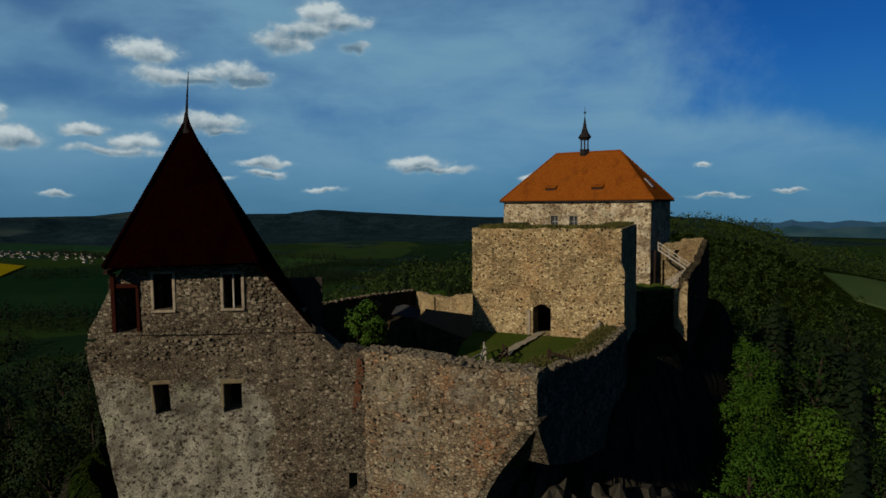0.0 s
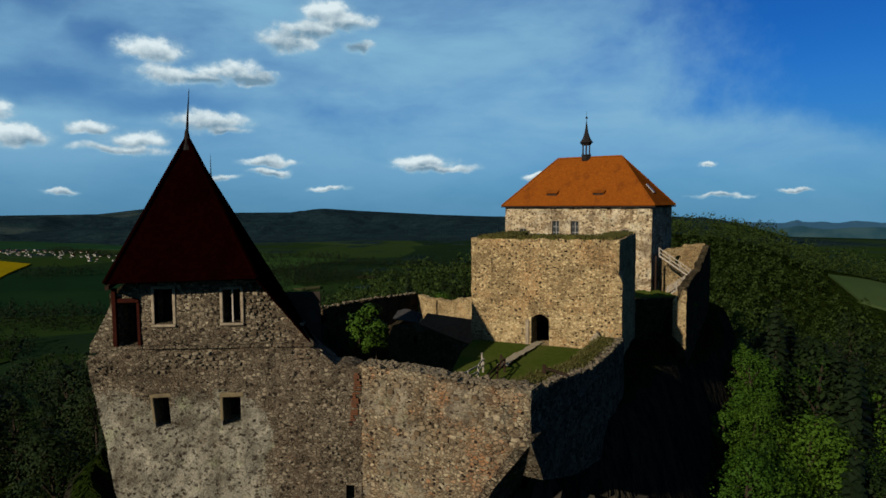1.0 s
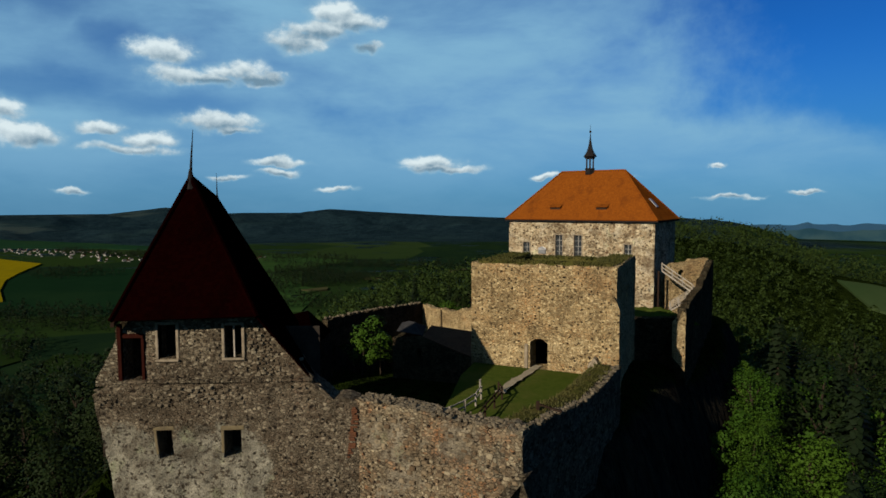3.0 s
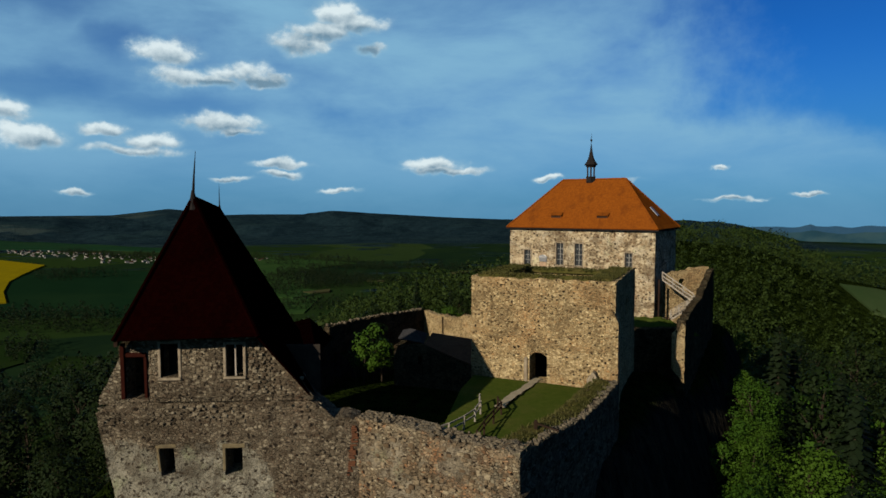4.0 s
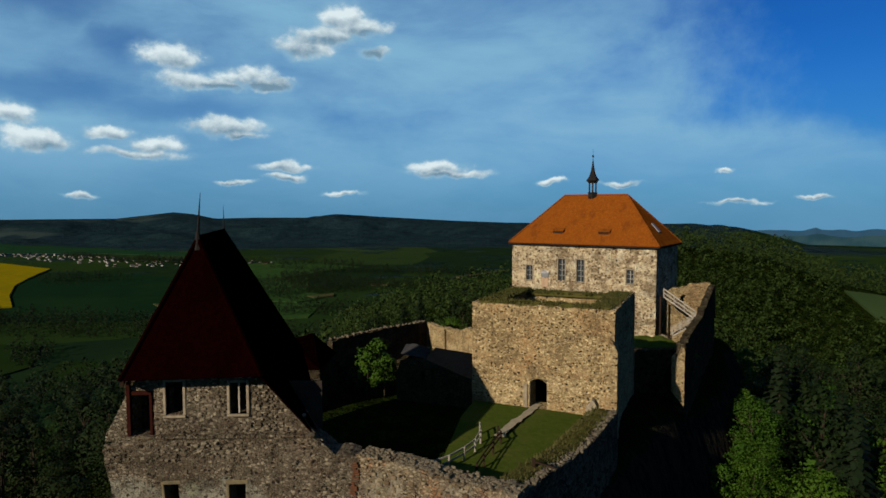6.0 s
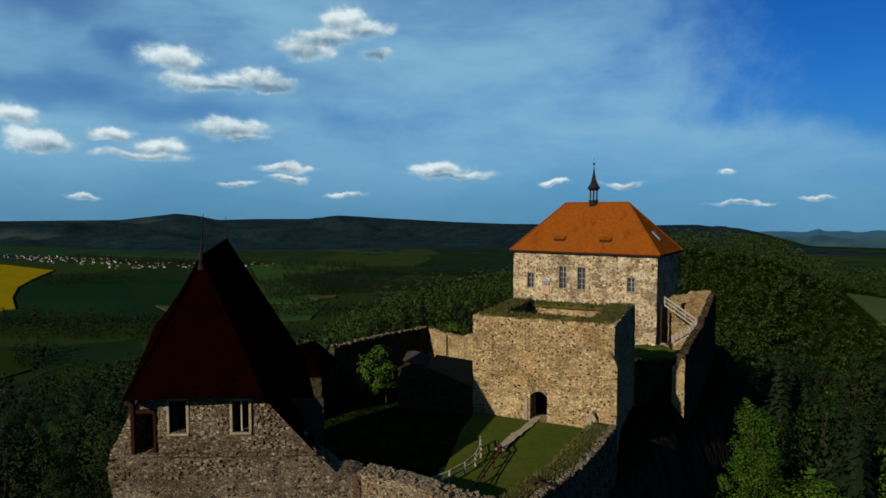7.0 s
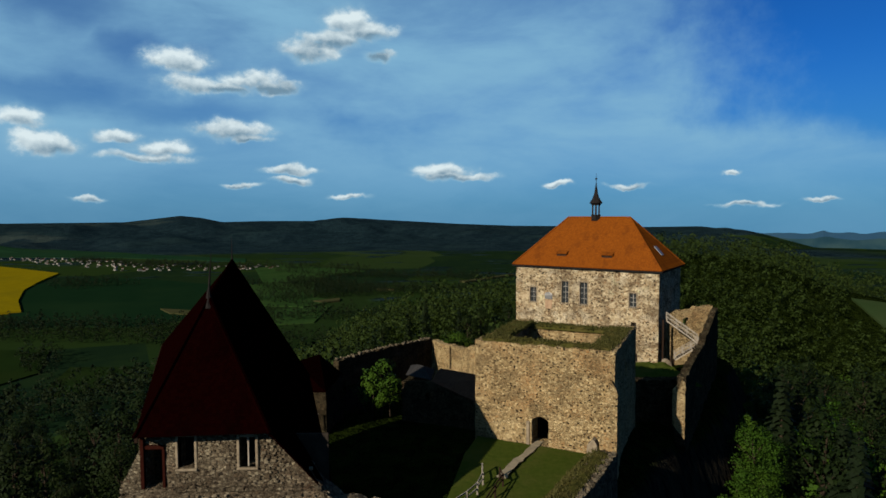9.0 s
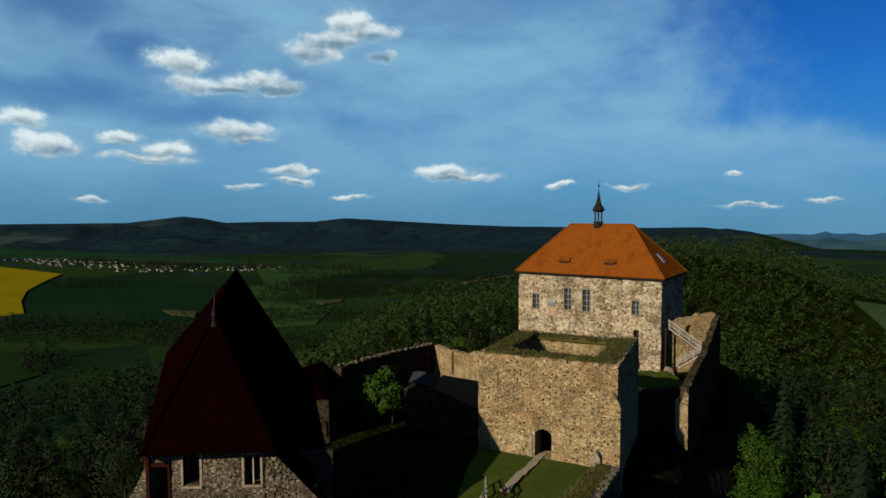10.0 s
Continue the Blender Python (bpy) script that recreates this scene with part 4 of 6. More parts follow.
def palace():
    t = thing("palace", "stone palace block with a steep orange tiled hip roof", "castle building")
    o = PO
    a, b, c, d = [pal(*q)[:2] for q in ((o, o), (PW - o, o), (PW - o, PD - o), (o, PD - o))]
    wins = [(2.85, 3.85, 4.6, 6.8, 2, 3), (8.0, 9.05, 4.75, 8.0, 2, 4), (10.85, 11.95, 4.8, 8.0, 2, 4), (18.1, 19.05, 5.0, 6.9, 2, 3)]
    holes = [(u0 - o, u1 - o, z0, z1, 0) for u0, u1, z0, z1, _, _ in wins] + [(18.35 - o, 19.1 - o, 0.9, 2.8, 0), (18.75 - o, 19.35 - o, -2.8, -1.5, 0.3)]
    part("front_wall", ruin(a, b, flat(PZE - 0.1), flat(-12.0), 1.2, holes, 0.5, 0.05, 0.0, seed=11), PALACE_STONE, t)
    part("right_wall", ruin(b, c, flat(PZE - 0.1), flat(-12.0), 1.2, [], 0.6, 0.05, 0.0, seed=12), PALACE_STONE, t)
    part("rear_wall", ruin(c, d, flat(PZE - 0.1), flat(-12.0), 1.2, [], 0.8, 0.05, 0.0, seed=13), PALACE_STONE, t)
    part("left_wall", ruin(d, a, flat(PZE - 0.1), flat(-12.0), 1.2, [], 0.8, 0.05, 0.0, seed=14), PALACE_STONE, t)
    for wdw in wins:
        palace_window(t, *wdw)
    bm = bmesh.new()
    box(bm, (5.3, o - 0.10, 5.15), (6.5, o + 0.1, 5.75), 0.03, PM)
    slab(bm, [pal(5.2, o - 0.16, 5.75), pal(6.6, o - 0.16, 5.75), pal(6.45, o - 0.1, 6.05), pal(5.9, o - 0.1, 6.25), pal(5.35, o - 0.1, 6.05)], 0.2)
    part("plaque", bm, METAL_PALE, t, "small blue-grey hooded panel on the front wall")
    bm = bmesh.new()
    box(bm, (5.35, o - 0.06, 3.7), (6.45, o + 0.1, 5.1), 0.03, PM)
    part("blind_panel", bm, speckled("rosy_render", (0.20, 0.14, 0.095), (0.15, 0.105, 0.07), 2.0), t, "walled-up opening with faded rosy render")
    # Added backing sheets, painted near black for the rooms' shade.
    bm = bmesh.new()
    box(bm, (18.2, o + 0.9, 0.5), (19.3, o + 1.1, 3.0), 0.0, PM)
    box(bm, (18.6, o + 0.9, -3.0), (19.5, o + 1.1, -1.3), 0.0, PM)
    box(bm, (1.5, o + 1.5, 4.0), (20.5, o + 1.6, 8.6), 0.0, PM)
    part("room_dark_backing", bm, VOID, t, "near-black sheets standing in for the unlit rooms")
    e = [pal(0, 0, PZE), pal(PW, 0, PZE), pal(PW, PD, PZE), pal(0, PD, PZE)]
    r1, r2 = pal(PI, PD / 2, PZR), pal(PW - PI, PD / 2, PZR)
    for face in ((e[0], e[1], r2, r1), (e[1], e[2], r2), (e[2], e[3], r1, r2), (e[3], e[0], r1)):
        part("roof_slope", slab(bmesh.new(), face, 0.16), ORANGE_TILE, t)
    bm = bmesh.new()
    for p, q in ((r1, r2), (e[0], r1), (e[1], r2), (e[2], r2), (e[3], r1)):
        tube(bm, [p + Vector((0, 0, 0.02)), q + Vector((0, 0, 0.02))], [0.13, 0.13], 6)
    part("ridge_tiles", bm, ORANGE_TILE, t)
    bm = bmesh.new()
    for p, q in zip(e, e[1:] + e[:1]):
        beam(bm, p + Vector((0, 0, -0.2)), q + Vector((0, 0, -0.2)), 0.16, 0.16, 0.0)
    part("gutter", bm, METAL_DARK, t, "dark metal gutter under the eaves")
    # Two low dormers and a roof light.
    slope = (PZR - PZE) / (PD / 2)
    for u in (6.75, 13.7):
        dm = new("dormer")
        dm.parent = t
        v0 = 1.35
        z0 = PZE + v0 * slope
        bm = bmesh.new()
        box(bm, (u, v0, z0 - 0.1), (u + 1.55, v0 + 0.15, z0 + 0.42), 0.0, PM)
        part("dormer_front", bm, WOOD_DARK, dm, "dark louvred dormer front")
        bm = bmesh.new()
        slab(bm, [pal(u - 0.12, v0 - 0.2, z0 + 0.40), pal(u + 1.67, v0 - 0.2, z0 + 0.40), pal(u + 1.67, v0 + 0.95, z0 + 0.92), pal(u - 0.12, v0 + 0.95, z0 + 0.92)], 0.08)
        part("dormer_roof", bm, ORANGE_TILE, dm)
        for s in (u, u + 1.55):
            bm = bmesh.new()
            slab(bm, [pal(s, v0, z0 - 0.05), pal(s, v0 + 0.8, z0 + 0.8), pal(s, v0, z0 + 0.42)], 0.06)
            part("dormer_cheek", bm, ORANGE_TILE, dm)
    bm = bmesh.new()
    side = (PZR - PZE) / PI
    p = [pal(PW - 1.5, 5.6, PZE + 1.5 * side), pal(PW - 1.5, 6.7, PZE + 1.5 * side), pal(PW - 2.6, 6.7, PZE + 2.6 * side), pal(PW - 2.6, 5.6, PZE + 2.6 * side)]
    slab(bm, [q + Vector((0.12, 0.08, 0.12)) for q in p], 0.15)
    part("roof_light", bm, METAL_PALE, t, "small pale roof light in a metal frame")
    belfry(t)
    return t


def belfry(t):
    """A slim open lantern with a pointed cap on the ridge."""
    bel = new("belfry")
    bel.parent = t
    at = pal(10.85, PD / 2, PZR)
    bm = bmesh.new()
    lathe(bm, [(0.75, -0.5), (0.75, 0.25), (0.82, 0.25), (0.82, 0.42), (0.6, 0.42)], 6, at, 0.2)
    part("belfry_base", bm, METAL_DARK, bel)
    for k in range(6):
        bm = bmesh.new()
        x, y = at.x + 0.55 * math.cos(0.2 + k * math.pi / 3), at.y + 0.55 * math.sin(0.2 + k * math.pi / 3)
        lathe(bm, [(0.11, 0.42), (0.10, 1.95)], 6, (x, y, at.z))
        part("belfry_post", bm, WOOD_DARK, bel)
    bm = bmesh.new()
    lathe(bm, [(0.72, 1.85), (0.74, 2.0), (1.02, 2.2), (0.98, 2.32), (0.66, 2.75), (0.45, 3.2), (0.30, 3.75), (0.17, 4.5), (0.07, 5.2), (0.04, 5.5)], 8, at, 0.2)
    part("belfry_cap", bm, METAL_DARK, bel, "slate-dark pointed cap with a flared skirt")
    bm = bmesh.new()
    lathe(bm, [(0.03, 5.45), (0.035, 5.75), (0.15, 5.8), (0.18, 5.92), (0.14, 6.03), (0.03, 6.08), (0.015, 6.9)], 8, at)
    part("finial", bm, METAL_DARK, bel, "small ball finial on a rod")


palace()

# ---- old hall with the steep dark roof ----
HY = 25.9


def lean(x, y, z):
    """The hall's foot is drawn in towards the outer corner to fit the camera's view."""
    w = smooth(-12.0, -18.0, x)
    return (x + w * 0.17 * (3.0 - z), y, z) if z < 3.0 else (x, y, z)


def hall_frame(t, x0, x1, z0, z1, y, mullion, f=0.15):
    win = new("window")
    win.parent = t
    for lo, hi in (((x0 - f, y - 0.06, z0), (x0, y + 0.4, z1 + f)), ((x1, y - 0.06, z0), (x1 + f, y + 0.4, z1 + f)), ((x0, y - 0.06, z1), (x1, y + 0.4, z1 + f)), ((x0 - f, y - 0.14, z0 - f * 0.8), (x1 + f, y + 0.4, z0))):
        bm = bmesh.new()
        box(bm, lo, hi, 0.025)
        part("frame_stone", bm, FRAME_STONE, win)
    if mullion:
        bm = bmesh.new()
        box(bm, ((x0 + x1) / 2 - 0.035, y + 0.1, z0), ((x0 + x1) / 2 + 0.035, y + 0.18, z1), 0.0)
        part("mullion", bm, WOOD_GREY, win, "thin pale upright bar")


def old_hall():
    t = thing("old_hall", "ruined stone hall with a steep dark red hipped roof", "castle building")
    z = lambda x: x + 18.0
    holes = [(z(-15.22), z(-14.38), -0.02, 1.44, 0), (z(-11.8), z(-10.92), -0.02, 1.40, 0), (z(-5.95), z(-5.55), -4.0, -3.2, 0)]
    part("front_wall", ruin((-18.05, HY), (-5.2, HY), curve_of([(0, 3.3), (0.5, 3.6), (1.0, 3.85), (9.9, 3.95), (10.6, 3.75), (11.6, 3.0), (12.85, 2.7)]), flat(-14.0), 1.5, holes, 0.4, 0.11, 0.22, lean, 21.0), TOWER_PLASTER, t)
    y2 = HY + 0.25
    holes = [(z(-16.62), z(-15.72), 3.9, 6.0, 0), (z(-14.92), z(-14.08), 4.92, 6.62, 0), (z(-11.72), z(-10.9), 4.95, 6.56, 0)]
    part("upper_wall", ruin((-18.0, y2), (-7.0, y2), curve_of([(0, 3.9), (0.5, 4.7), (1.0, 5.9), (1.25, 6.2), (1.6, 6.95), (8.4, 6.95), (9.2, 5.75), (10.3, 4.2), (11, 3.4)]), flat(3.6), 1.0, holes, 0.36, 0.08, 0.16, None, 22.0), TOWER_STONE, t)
    for k in range(19):
        x = -16.9 + k * 0.5
        bm = bmesh.new()
        box(bm, (x, HY - 0.09 - 0.04 * fuzz(x, 0, 0, 3), 3.78 + 0.03 * fuzz(x, 1, 0, 3)), (x + 0.49, HY + 0.35, 3.93 + 0.04 * fuzz(x, 2, 0, 3)), 0.03)
        part("ledge_stone", bm, TOWER_STONE, t)
    # Blocks stand in for yellowish plaster patches above and left of the lower windows.
    ochre = speckled("ochre_window_patch", (0.082, 0.066, 0.038), (0.064, 0.052, 0.032), 5.0, 0.95, 1.2, (0.045, 0.036, 0.024), 0.6, 0.03)
    for x0, x1, z0, z1 in ((-15.22, -14.38, -0.02, 1.44), (-11.8, -10.92, -0.02, 1.40)):
        win = new("window")
        win.parent = t
        for lo, hi in (((x0 - 0.14, HY - 0.05, z0 + 0.25), (x0 + 0.02, HY + 0.4, z1)), ((x0 - 0.16, HY - 0.06, z1 - 0.02), (x1 + 0.1, HY + 0.4, z1 + 0.2))):
            bm = box(bmesh.new(), lo, hi, 0.03)
            for v in bm.verts:
                v.co = Vector(lean(*v.co)) + Vector((1, 0, 1)) * 0.03 * fuzz(*v.co, 3.0, 2)
            part("frame_stone", bm, ochre, win)
    brick = speckled("old_red_brick", (0.070, 0.030, 0.016), (0.050, 0.023, 0.013), 6.0, 0.95, 2.5, (0.045, 0.024, 0.016), 0.6, 0.02)
    rng = random.Random(4)
    for k in range(27):
        w, gone = rng.choice((0.16, 0.29, 0.36)), rng.random()
        if gone < 0.12:
            continue
        x = -5.50 - 0.01 * k + rng.uniform(-0.04, 0.04)
        part("brick", box(bmesh.new(), (x, HY - 0.10 - 0.05 * gone, 2.35 - 0.095 * k), (x + w, HY + 0.2, 2.43 - 0.095 * k), 0.012), brick, t)
    hall_frame(t, -14.92, -14.08, 4.92, 6.62, y2, False)
    hall_frame(t, -11.72, -10.9, 4.95, 6.56, y2, True)
    red_timber = speckled("red_brown_timber", (0.016, 0.0045, 0.003), (0.010, 0.003, 0.0025), 5.0)
    for p, q, w in (((-16.72, y2 - 0.12, 3.85), (-16.72, y2 - 0.12, 6.7), 0.2), ((-15.66, y2 - 0.02, 3.85), (-15.66, y2 - 0.02, 6.1), 0.15), ((-16.8, y2 - 0.05, 6.1), (-15.6, y2 - 0.05, 6.1), 0.2)):
        bm = bmesh.new()
        beam(bm, p, q, w, w, 0.02)
        part("door_timber", bm, red_timber, t, "dark red-brown timber at the corner opening")
    # Added backing sheet; the hall's inner shade is painted on it.
    bm = bmesh.new()
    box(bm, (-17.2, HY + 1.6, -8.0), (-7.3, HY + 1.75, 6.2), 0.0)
    part("hall_dark_backing", bm, VOID, t, "near-black sheet standing in for the unlit hall")
    # Floor strips in the same painted dark.
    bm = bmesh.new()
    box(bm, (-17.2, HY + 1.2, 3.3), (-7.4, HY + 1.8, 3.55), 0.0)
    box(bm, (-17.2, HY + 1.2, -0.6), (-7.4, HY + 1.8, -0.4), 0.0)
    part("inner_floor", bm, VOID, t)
    a1, a2 = Vector((-13.5, 27.2, 13.85)), Vector((-22.9, 61.0, 13.2))
    fl, fr = Vector((-16.6, 24.9, 7.05)), Vector((-9.8, 24.85, 7.22))
    frl, bl, br = Vector((-6.75, 26.6, 2.75)), Vector((-30.0, 59.5, 4.4)), Vector((-15.9, 67.0, -1.3))
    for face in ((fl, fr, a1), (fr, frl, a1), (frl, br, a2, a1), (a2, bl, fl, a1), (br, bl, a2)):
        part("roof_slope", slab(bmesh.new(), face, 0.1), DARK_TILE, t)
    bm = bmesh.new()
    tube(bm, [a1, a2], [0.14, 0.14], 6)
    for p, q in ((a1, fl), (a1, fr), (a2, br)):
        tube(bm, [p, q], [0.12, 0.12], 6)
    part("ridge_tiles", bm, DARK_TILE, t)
    bm = bmesh.new()
    beam(bm, fl + Vector((0.05, 0.1, -0.2)), bl + Vector((0, 0, -0.2)), 0.16, 0.2)
    part("eaves_board", bm, WOOD_DARK, t)
    part("right_wall", ruin((-7.6, 27.2), (-16.4, 66.0), curve_of([(0, 2.2), (39.8, -1.7)]), flat(-22.0), 1.0, [], 1.0, 0.06, 0.0), SHADE_STONE, t)
    part("left_wall", ruin((-29.4, 59.5), (-17.4, 27.0), curve_of([(0, 4.0), (34.6, 6.3)]), flat(-26.0), 1.0, [], 0.8, 0.06, 0.0), SHADE_STONE, t)
    part("rear_wall", ruin((-16.4, 66.0), (-29.4, 59.5), curve_of([(0, -1.7), (14.5, 4.0)]), flat(-26.0), 1.0, [], 1.0, 0.06, 0.0), SHADE_STONE, t)
    for p, h, side in ((a1, 2.35, 0.06), (a2, 2.6, 0.0)):
        sp = new("spire")
        sp.parent = t
        part("spire_foot", lathe(bmesh.new(), [(0.26, -0.6), (0.15, 0.0), (0.08, 0.35), (0.06, 0.4)], 8, p), METAL_DARK, sp)
        tip = p + Vector((side * 3, 0, h))
        part("spire_rod", tube(bmesh.new(), [p, p + Vector((side, 0, h * 0.4)), tip], [0.085, 0.055, 0.012], 6), METAL_DARK, sp)
    return t


hall = old_hall()


def rear_wing():
    t = thing("rear_wing", "lower stone wing with a dark red roof behind the hall", "castle building")
    c = [Vector(p) for p in ((-23.4, 78.0, -6.6), (-15.9, 78.4, -6.6), (-14.9, 88.6, -6.8), (-23.2, 88.6, -6.8))]
    r1, r2 = Vector((-20.9, 81.4, -3.1)), Vector((-18.0, 85.6, -3.0))
    for face in ((c[0], c[1], r1), (c[1], c[2], r2, r1), (c[2], c[3], r2), (c[3], c[0], r1, r2)):
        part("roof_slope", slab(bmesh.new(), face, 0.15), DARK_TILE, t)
    for p, q in ((0, 1), (1, 2), (2, 3), (3, 0)):
        part("wall_side", ruin(c[p].xy, c[q].xy, flat(-6.7), flat(-18.0), 0.8, [], 1.2, 0.05, 0.0), SHADE_STONE, t)
    part("stack", lathe(bmesh.new(), [(0.14, -3.0), (0.14, -0.9), (0.18, -0.9), (0.18, -0.7)], 4, (-17.0, 77.4, -8.6)), PAINT_WHITE, t, "short pale vent pipe")


rear_wing()

# ---- curtain walls ----
CA, CB, CC = (-5.4, 26.0), (2.15, 21.1), (11.24, 35.2)
front_top = curve_of([(0, 2.75), (2, 2.9), (4, 2.78), (6, 2.78), (9, 2.75)])
side_top = curve_of([(0, 2.6), (4.5, 2.3), (6, 2.0), (9.5, 1.5), (13, 1.5), (16.8, 1.7)])
front_curtain = thing("front_curtain_wall", "crumbling rubble curtain wall joining the old hall", "castle wall")
part("wall_body", ruin(CA, CB, front_top, curve_of([(0, -14), (4.6, -7.5), (6.0, -3.6), (6.5, -2.5), (7.0, -1.5), (7.95, -0.3), (8.95, 1.05)]), 1.3, [], 0.36, 0.12, 0.22, seed=31.0), CURTAIN_STONE, front_curtain)
side_curtain = thing("side_curtain_wall", "long rubble curtain wall above the cliff with a grassy top", "castle wall")
part("wall_body", ruin(CB, CC, side_top, curve_of([(0, 0.6), (1.5, -1.6), (6, -3.2), (16.8, -5.5)]), 1.4, [], 0.5, 0.08, 0.18, seed=32.0), SIDE_SHADE_STONE, side_curtain)
def wall_foot():
    """The raking foot of the corner: it leans out from the cut end of the front wall and runs back under the side wall."""
    edge = [(8.95, 1.1), (8.0, -0.25), (7.05, -1.5), (6.5, -2.5), (6.0, -3.6), (5.3, -5.4), (4.6, -7.5), (3.4, -10.5)]
    u_of = lambda z: float(np.interp(-z, [-e[1] for e in edge], [e[0] for e in edge]))
    a, d = Vector((*CA, 0)), Vector((CB[0] - CA[0], CB[1] - CA[1], 0)).normalized()
    back = Vector((CC[0] - CB[0], CC[1] - CB[1], 0)).normalized()
    bm = bmesh.new()
    rows = []
    for k in range(30):
        z = 1.1 - 11.6 * k / 29
        row = []
        for i in range(24):
            p = a + d * (u_of(z) - 0.06) + back * (0.03 + 0.45 * i) + Vector((0, 0, z))
            q = 0.16 * fuzz(p.x, p.y, p.z, 0.6, 3) + 0.12 * fuzz(p.x, p.y, p.z, 1.9, 5)
            row.append(bm.verts.new(p + Vector((0.84, -0.54, 0.1)) * (q - 0.02 if i else 0.0)))
        rows.append(row)
    for lo, hi in zip(rows, rows[1:]):
        for i in range(23):
            bm.faces.new((lo[i], hi[i], hi[i + 1], lo[i + 1]))
    bmesh.ops.recalc_face_normals(bm, faces=bm.faces)
    bmesh.ops.solidify(bm, geom=list(bm.faces), thickness=0.4)
    return bm


part("wall_foot", wall_foot(), SIDE_SHADE_STONE, side_curtain, "raking rubble foot of the corner above the cliff")
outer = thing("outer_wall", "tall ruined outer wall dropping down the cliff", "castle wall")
part("wall_body", ruin((21.5, 48.4), (39.6, 79.4), curve_of([(0, 2.2), (1.0, 3.0), (18, 3.1), (22, 3.6), (26, 3.9), (34, 4.6), (36, 4.7)]), curve_of([(0, -2.2), (2.0, -4.5), (5.0, -12.0), (8.0, -24.0)]), 0.75, [], 0.6, 0.1, 0.35, seed=33.0), SHADE_STONE, outer)
# Sunlight put into a paler stone; foot cut short to fit the camera's view.
part("wall_end", ruin((20.75, 48.35), (21.55, 48.2), curve_of([(0, 1.9), (0.4, 2.5), (0.8, 2.9)]), curve_of([(0, -1.4), (0.8, -2.4)]), 1.4, [], 0.3, 0.08, 0.3, seed=39.0), BASTION_STONE, outer, "torn end of the wall, its sunlight put into paler stone")
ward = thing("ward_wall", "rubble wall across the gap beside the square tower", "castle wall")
part("wall_body", ruin((17.2, 55.6), (25.0, 56.2), flat(0.95), flat(-16.0), 1.2, [], 0.6, 0.08, 0.15, seed=34.0), SHADE_STONE, ward)
WM = Matrix.Translation((0, 0, 0))
bm = turf((17.8, 56.4), (27.0, 66.0), WM, 0.2, 0.3, 0.6, 2.0)
tagged(part("ward_lawn", bm, GRASS), "strip of rough grass below the palace", "lawn", kind="structure")
stair_wall = thing("stair_wall", "sunlit ruined wall behind the wooden stairs", "castle wall")
part("wall_body", ruin((30.8, 79.4), (39.3, 80.3), curve_of([(0, 3.7), (2.6, 3.95), (5.6, 4.25), (6.0, 4.6), (8.6, 4.75)]), flat(-10.0), 1.2, [(4.0, 5.0, 1.9, 3.2, 0.4)], 0.5, 0.08, 0.12, seed=37.0), BASTION_STONE, stair_wall)
rear_left = thing("rear_left_wall", "long ruined ward wall with a pale crest", "castle wall")
part("wall_body", ruin((-16.2, 93.0), (-0.8, 114.6), curve_of([(0, -5.8), (12, -6.0), (26.5, -6.8)]), flat(-22.0), 1.2, [], 0.8, 0.1, 0.3, seed=35.0), SHADE_STONE, rear_left)
rear = thing("rear_wall", "sunlit ruined wall closing the back of the ward", "castle wall")
part("wall_body", ruin((-0.8, 114.6), (16.0, 96.0), curve_of([(0, -6.8), (4, -7.6), (5.2, -7.2), (8, -7.6), (11, -6.6), (25, -5.0)]), flat(-22.0), 1.2, [(5.0, 5.5, -12, -7.6, 0)], 0.6, 0.1, 0.5, seed=36.0), BASTION_STONE, rear)

# ---- court ----
bm = bmesh.new()
lawn = [(-4.2, 26.6, 0.05), (1.9, 24.2, 0.1), (10.6, 35.4, 0.05), (11.6, 38.6, 0.02), (2.4, 43.6, 0.02), (1.0, 40.0, -0.1), (-0.6, 33.0, -0.3), (-3.4, 29.0, -0.4)]
slab(bm, lawn, 2.5)
bmesh.ops.subdivide_edges(bm, edges=list(bm.edges), cuts=2)
tagged(part("court_lawn", bm, GRASS), "small sloping lawn in front of the square tower", "lawn", kind="structure")
SD = Vector((CC[0] - CB[0], CC[1] - CB[1], 0)).normalized()
SN = Vector((-SD.y, SD.x, 0))
bm = bmesh.new()
rows = []
for k in range(29):
    u = 1.2 + k * 0.54
    row = []
    for v, h in ((0.5, side_top(u) + 0.04), (0.95, side_top(u) + 0.16), (1.5, side_top(u) + 0.02), (2.1, 0.62 * side_top(u)), (2.7, 0.22 * side_top(u)), (3.3, -0.05)):
        p = Vector((*CB, 0)) + SD * u + SN * v
        row.append(bm.verts.new((p.x, p.y, h + 0.14 * fuzz(p.x, p.y, 0, 1.3, 8) * (v < 3))))
    rows.append(row)
for p, q in zip(rows, rows[1:]):
    for i in range(5):
        bm.faces.new((p[i], q[i], q[i + 1], p[i + 1]))
tagged(part("grass_bank", bm, WALL_GRASS), "rough grassy bank behind the side curtain wall", "grass bank", kind="structure")
SM = Matrix(((SD.x, SN.x, 0, CB[0]), (SD.y, SN.y, 0, CB[1]), (0, 0, 1, 0), (0, 0, 0, 1)))
back_of = SM.inverted()


def bank_height(x, y):
    q = back_of @ Vector((x, y, 0))
    return side_top(q.x) * (1 - smooth(1.4, 3.3, q.y))


tagged(part("bank_grass", tufts((1.0, 0.4), (16.6, 3.0), SM, bank_height, 900, 0.22, 21), None), "tufts of long grass along the wall bank", "grass", kind="stuff")


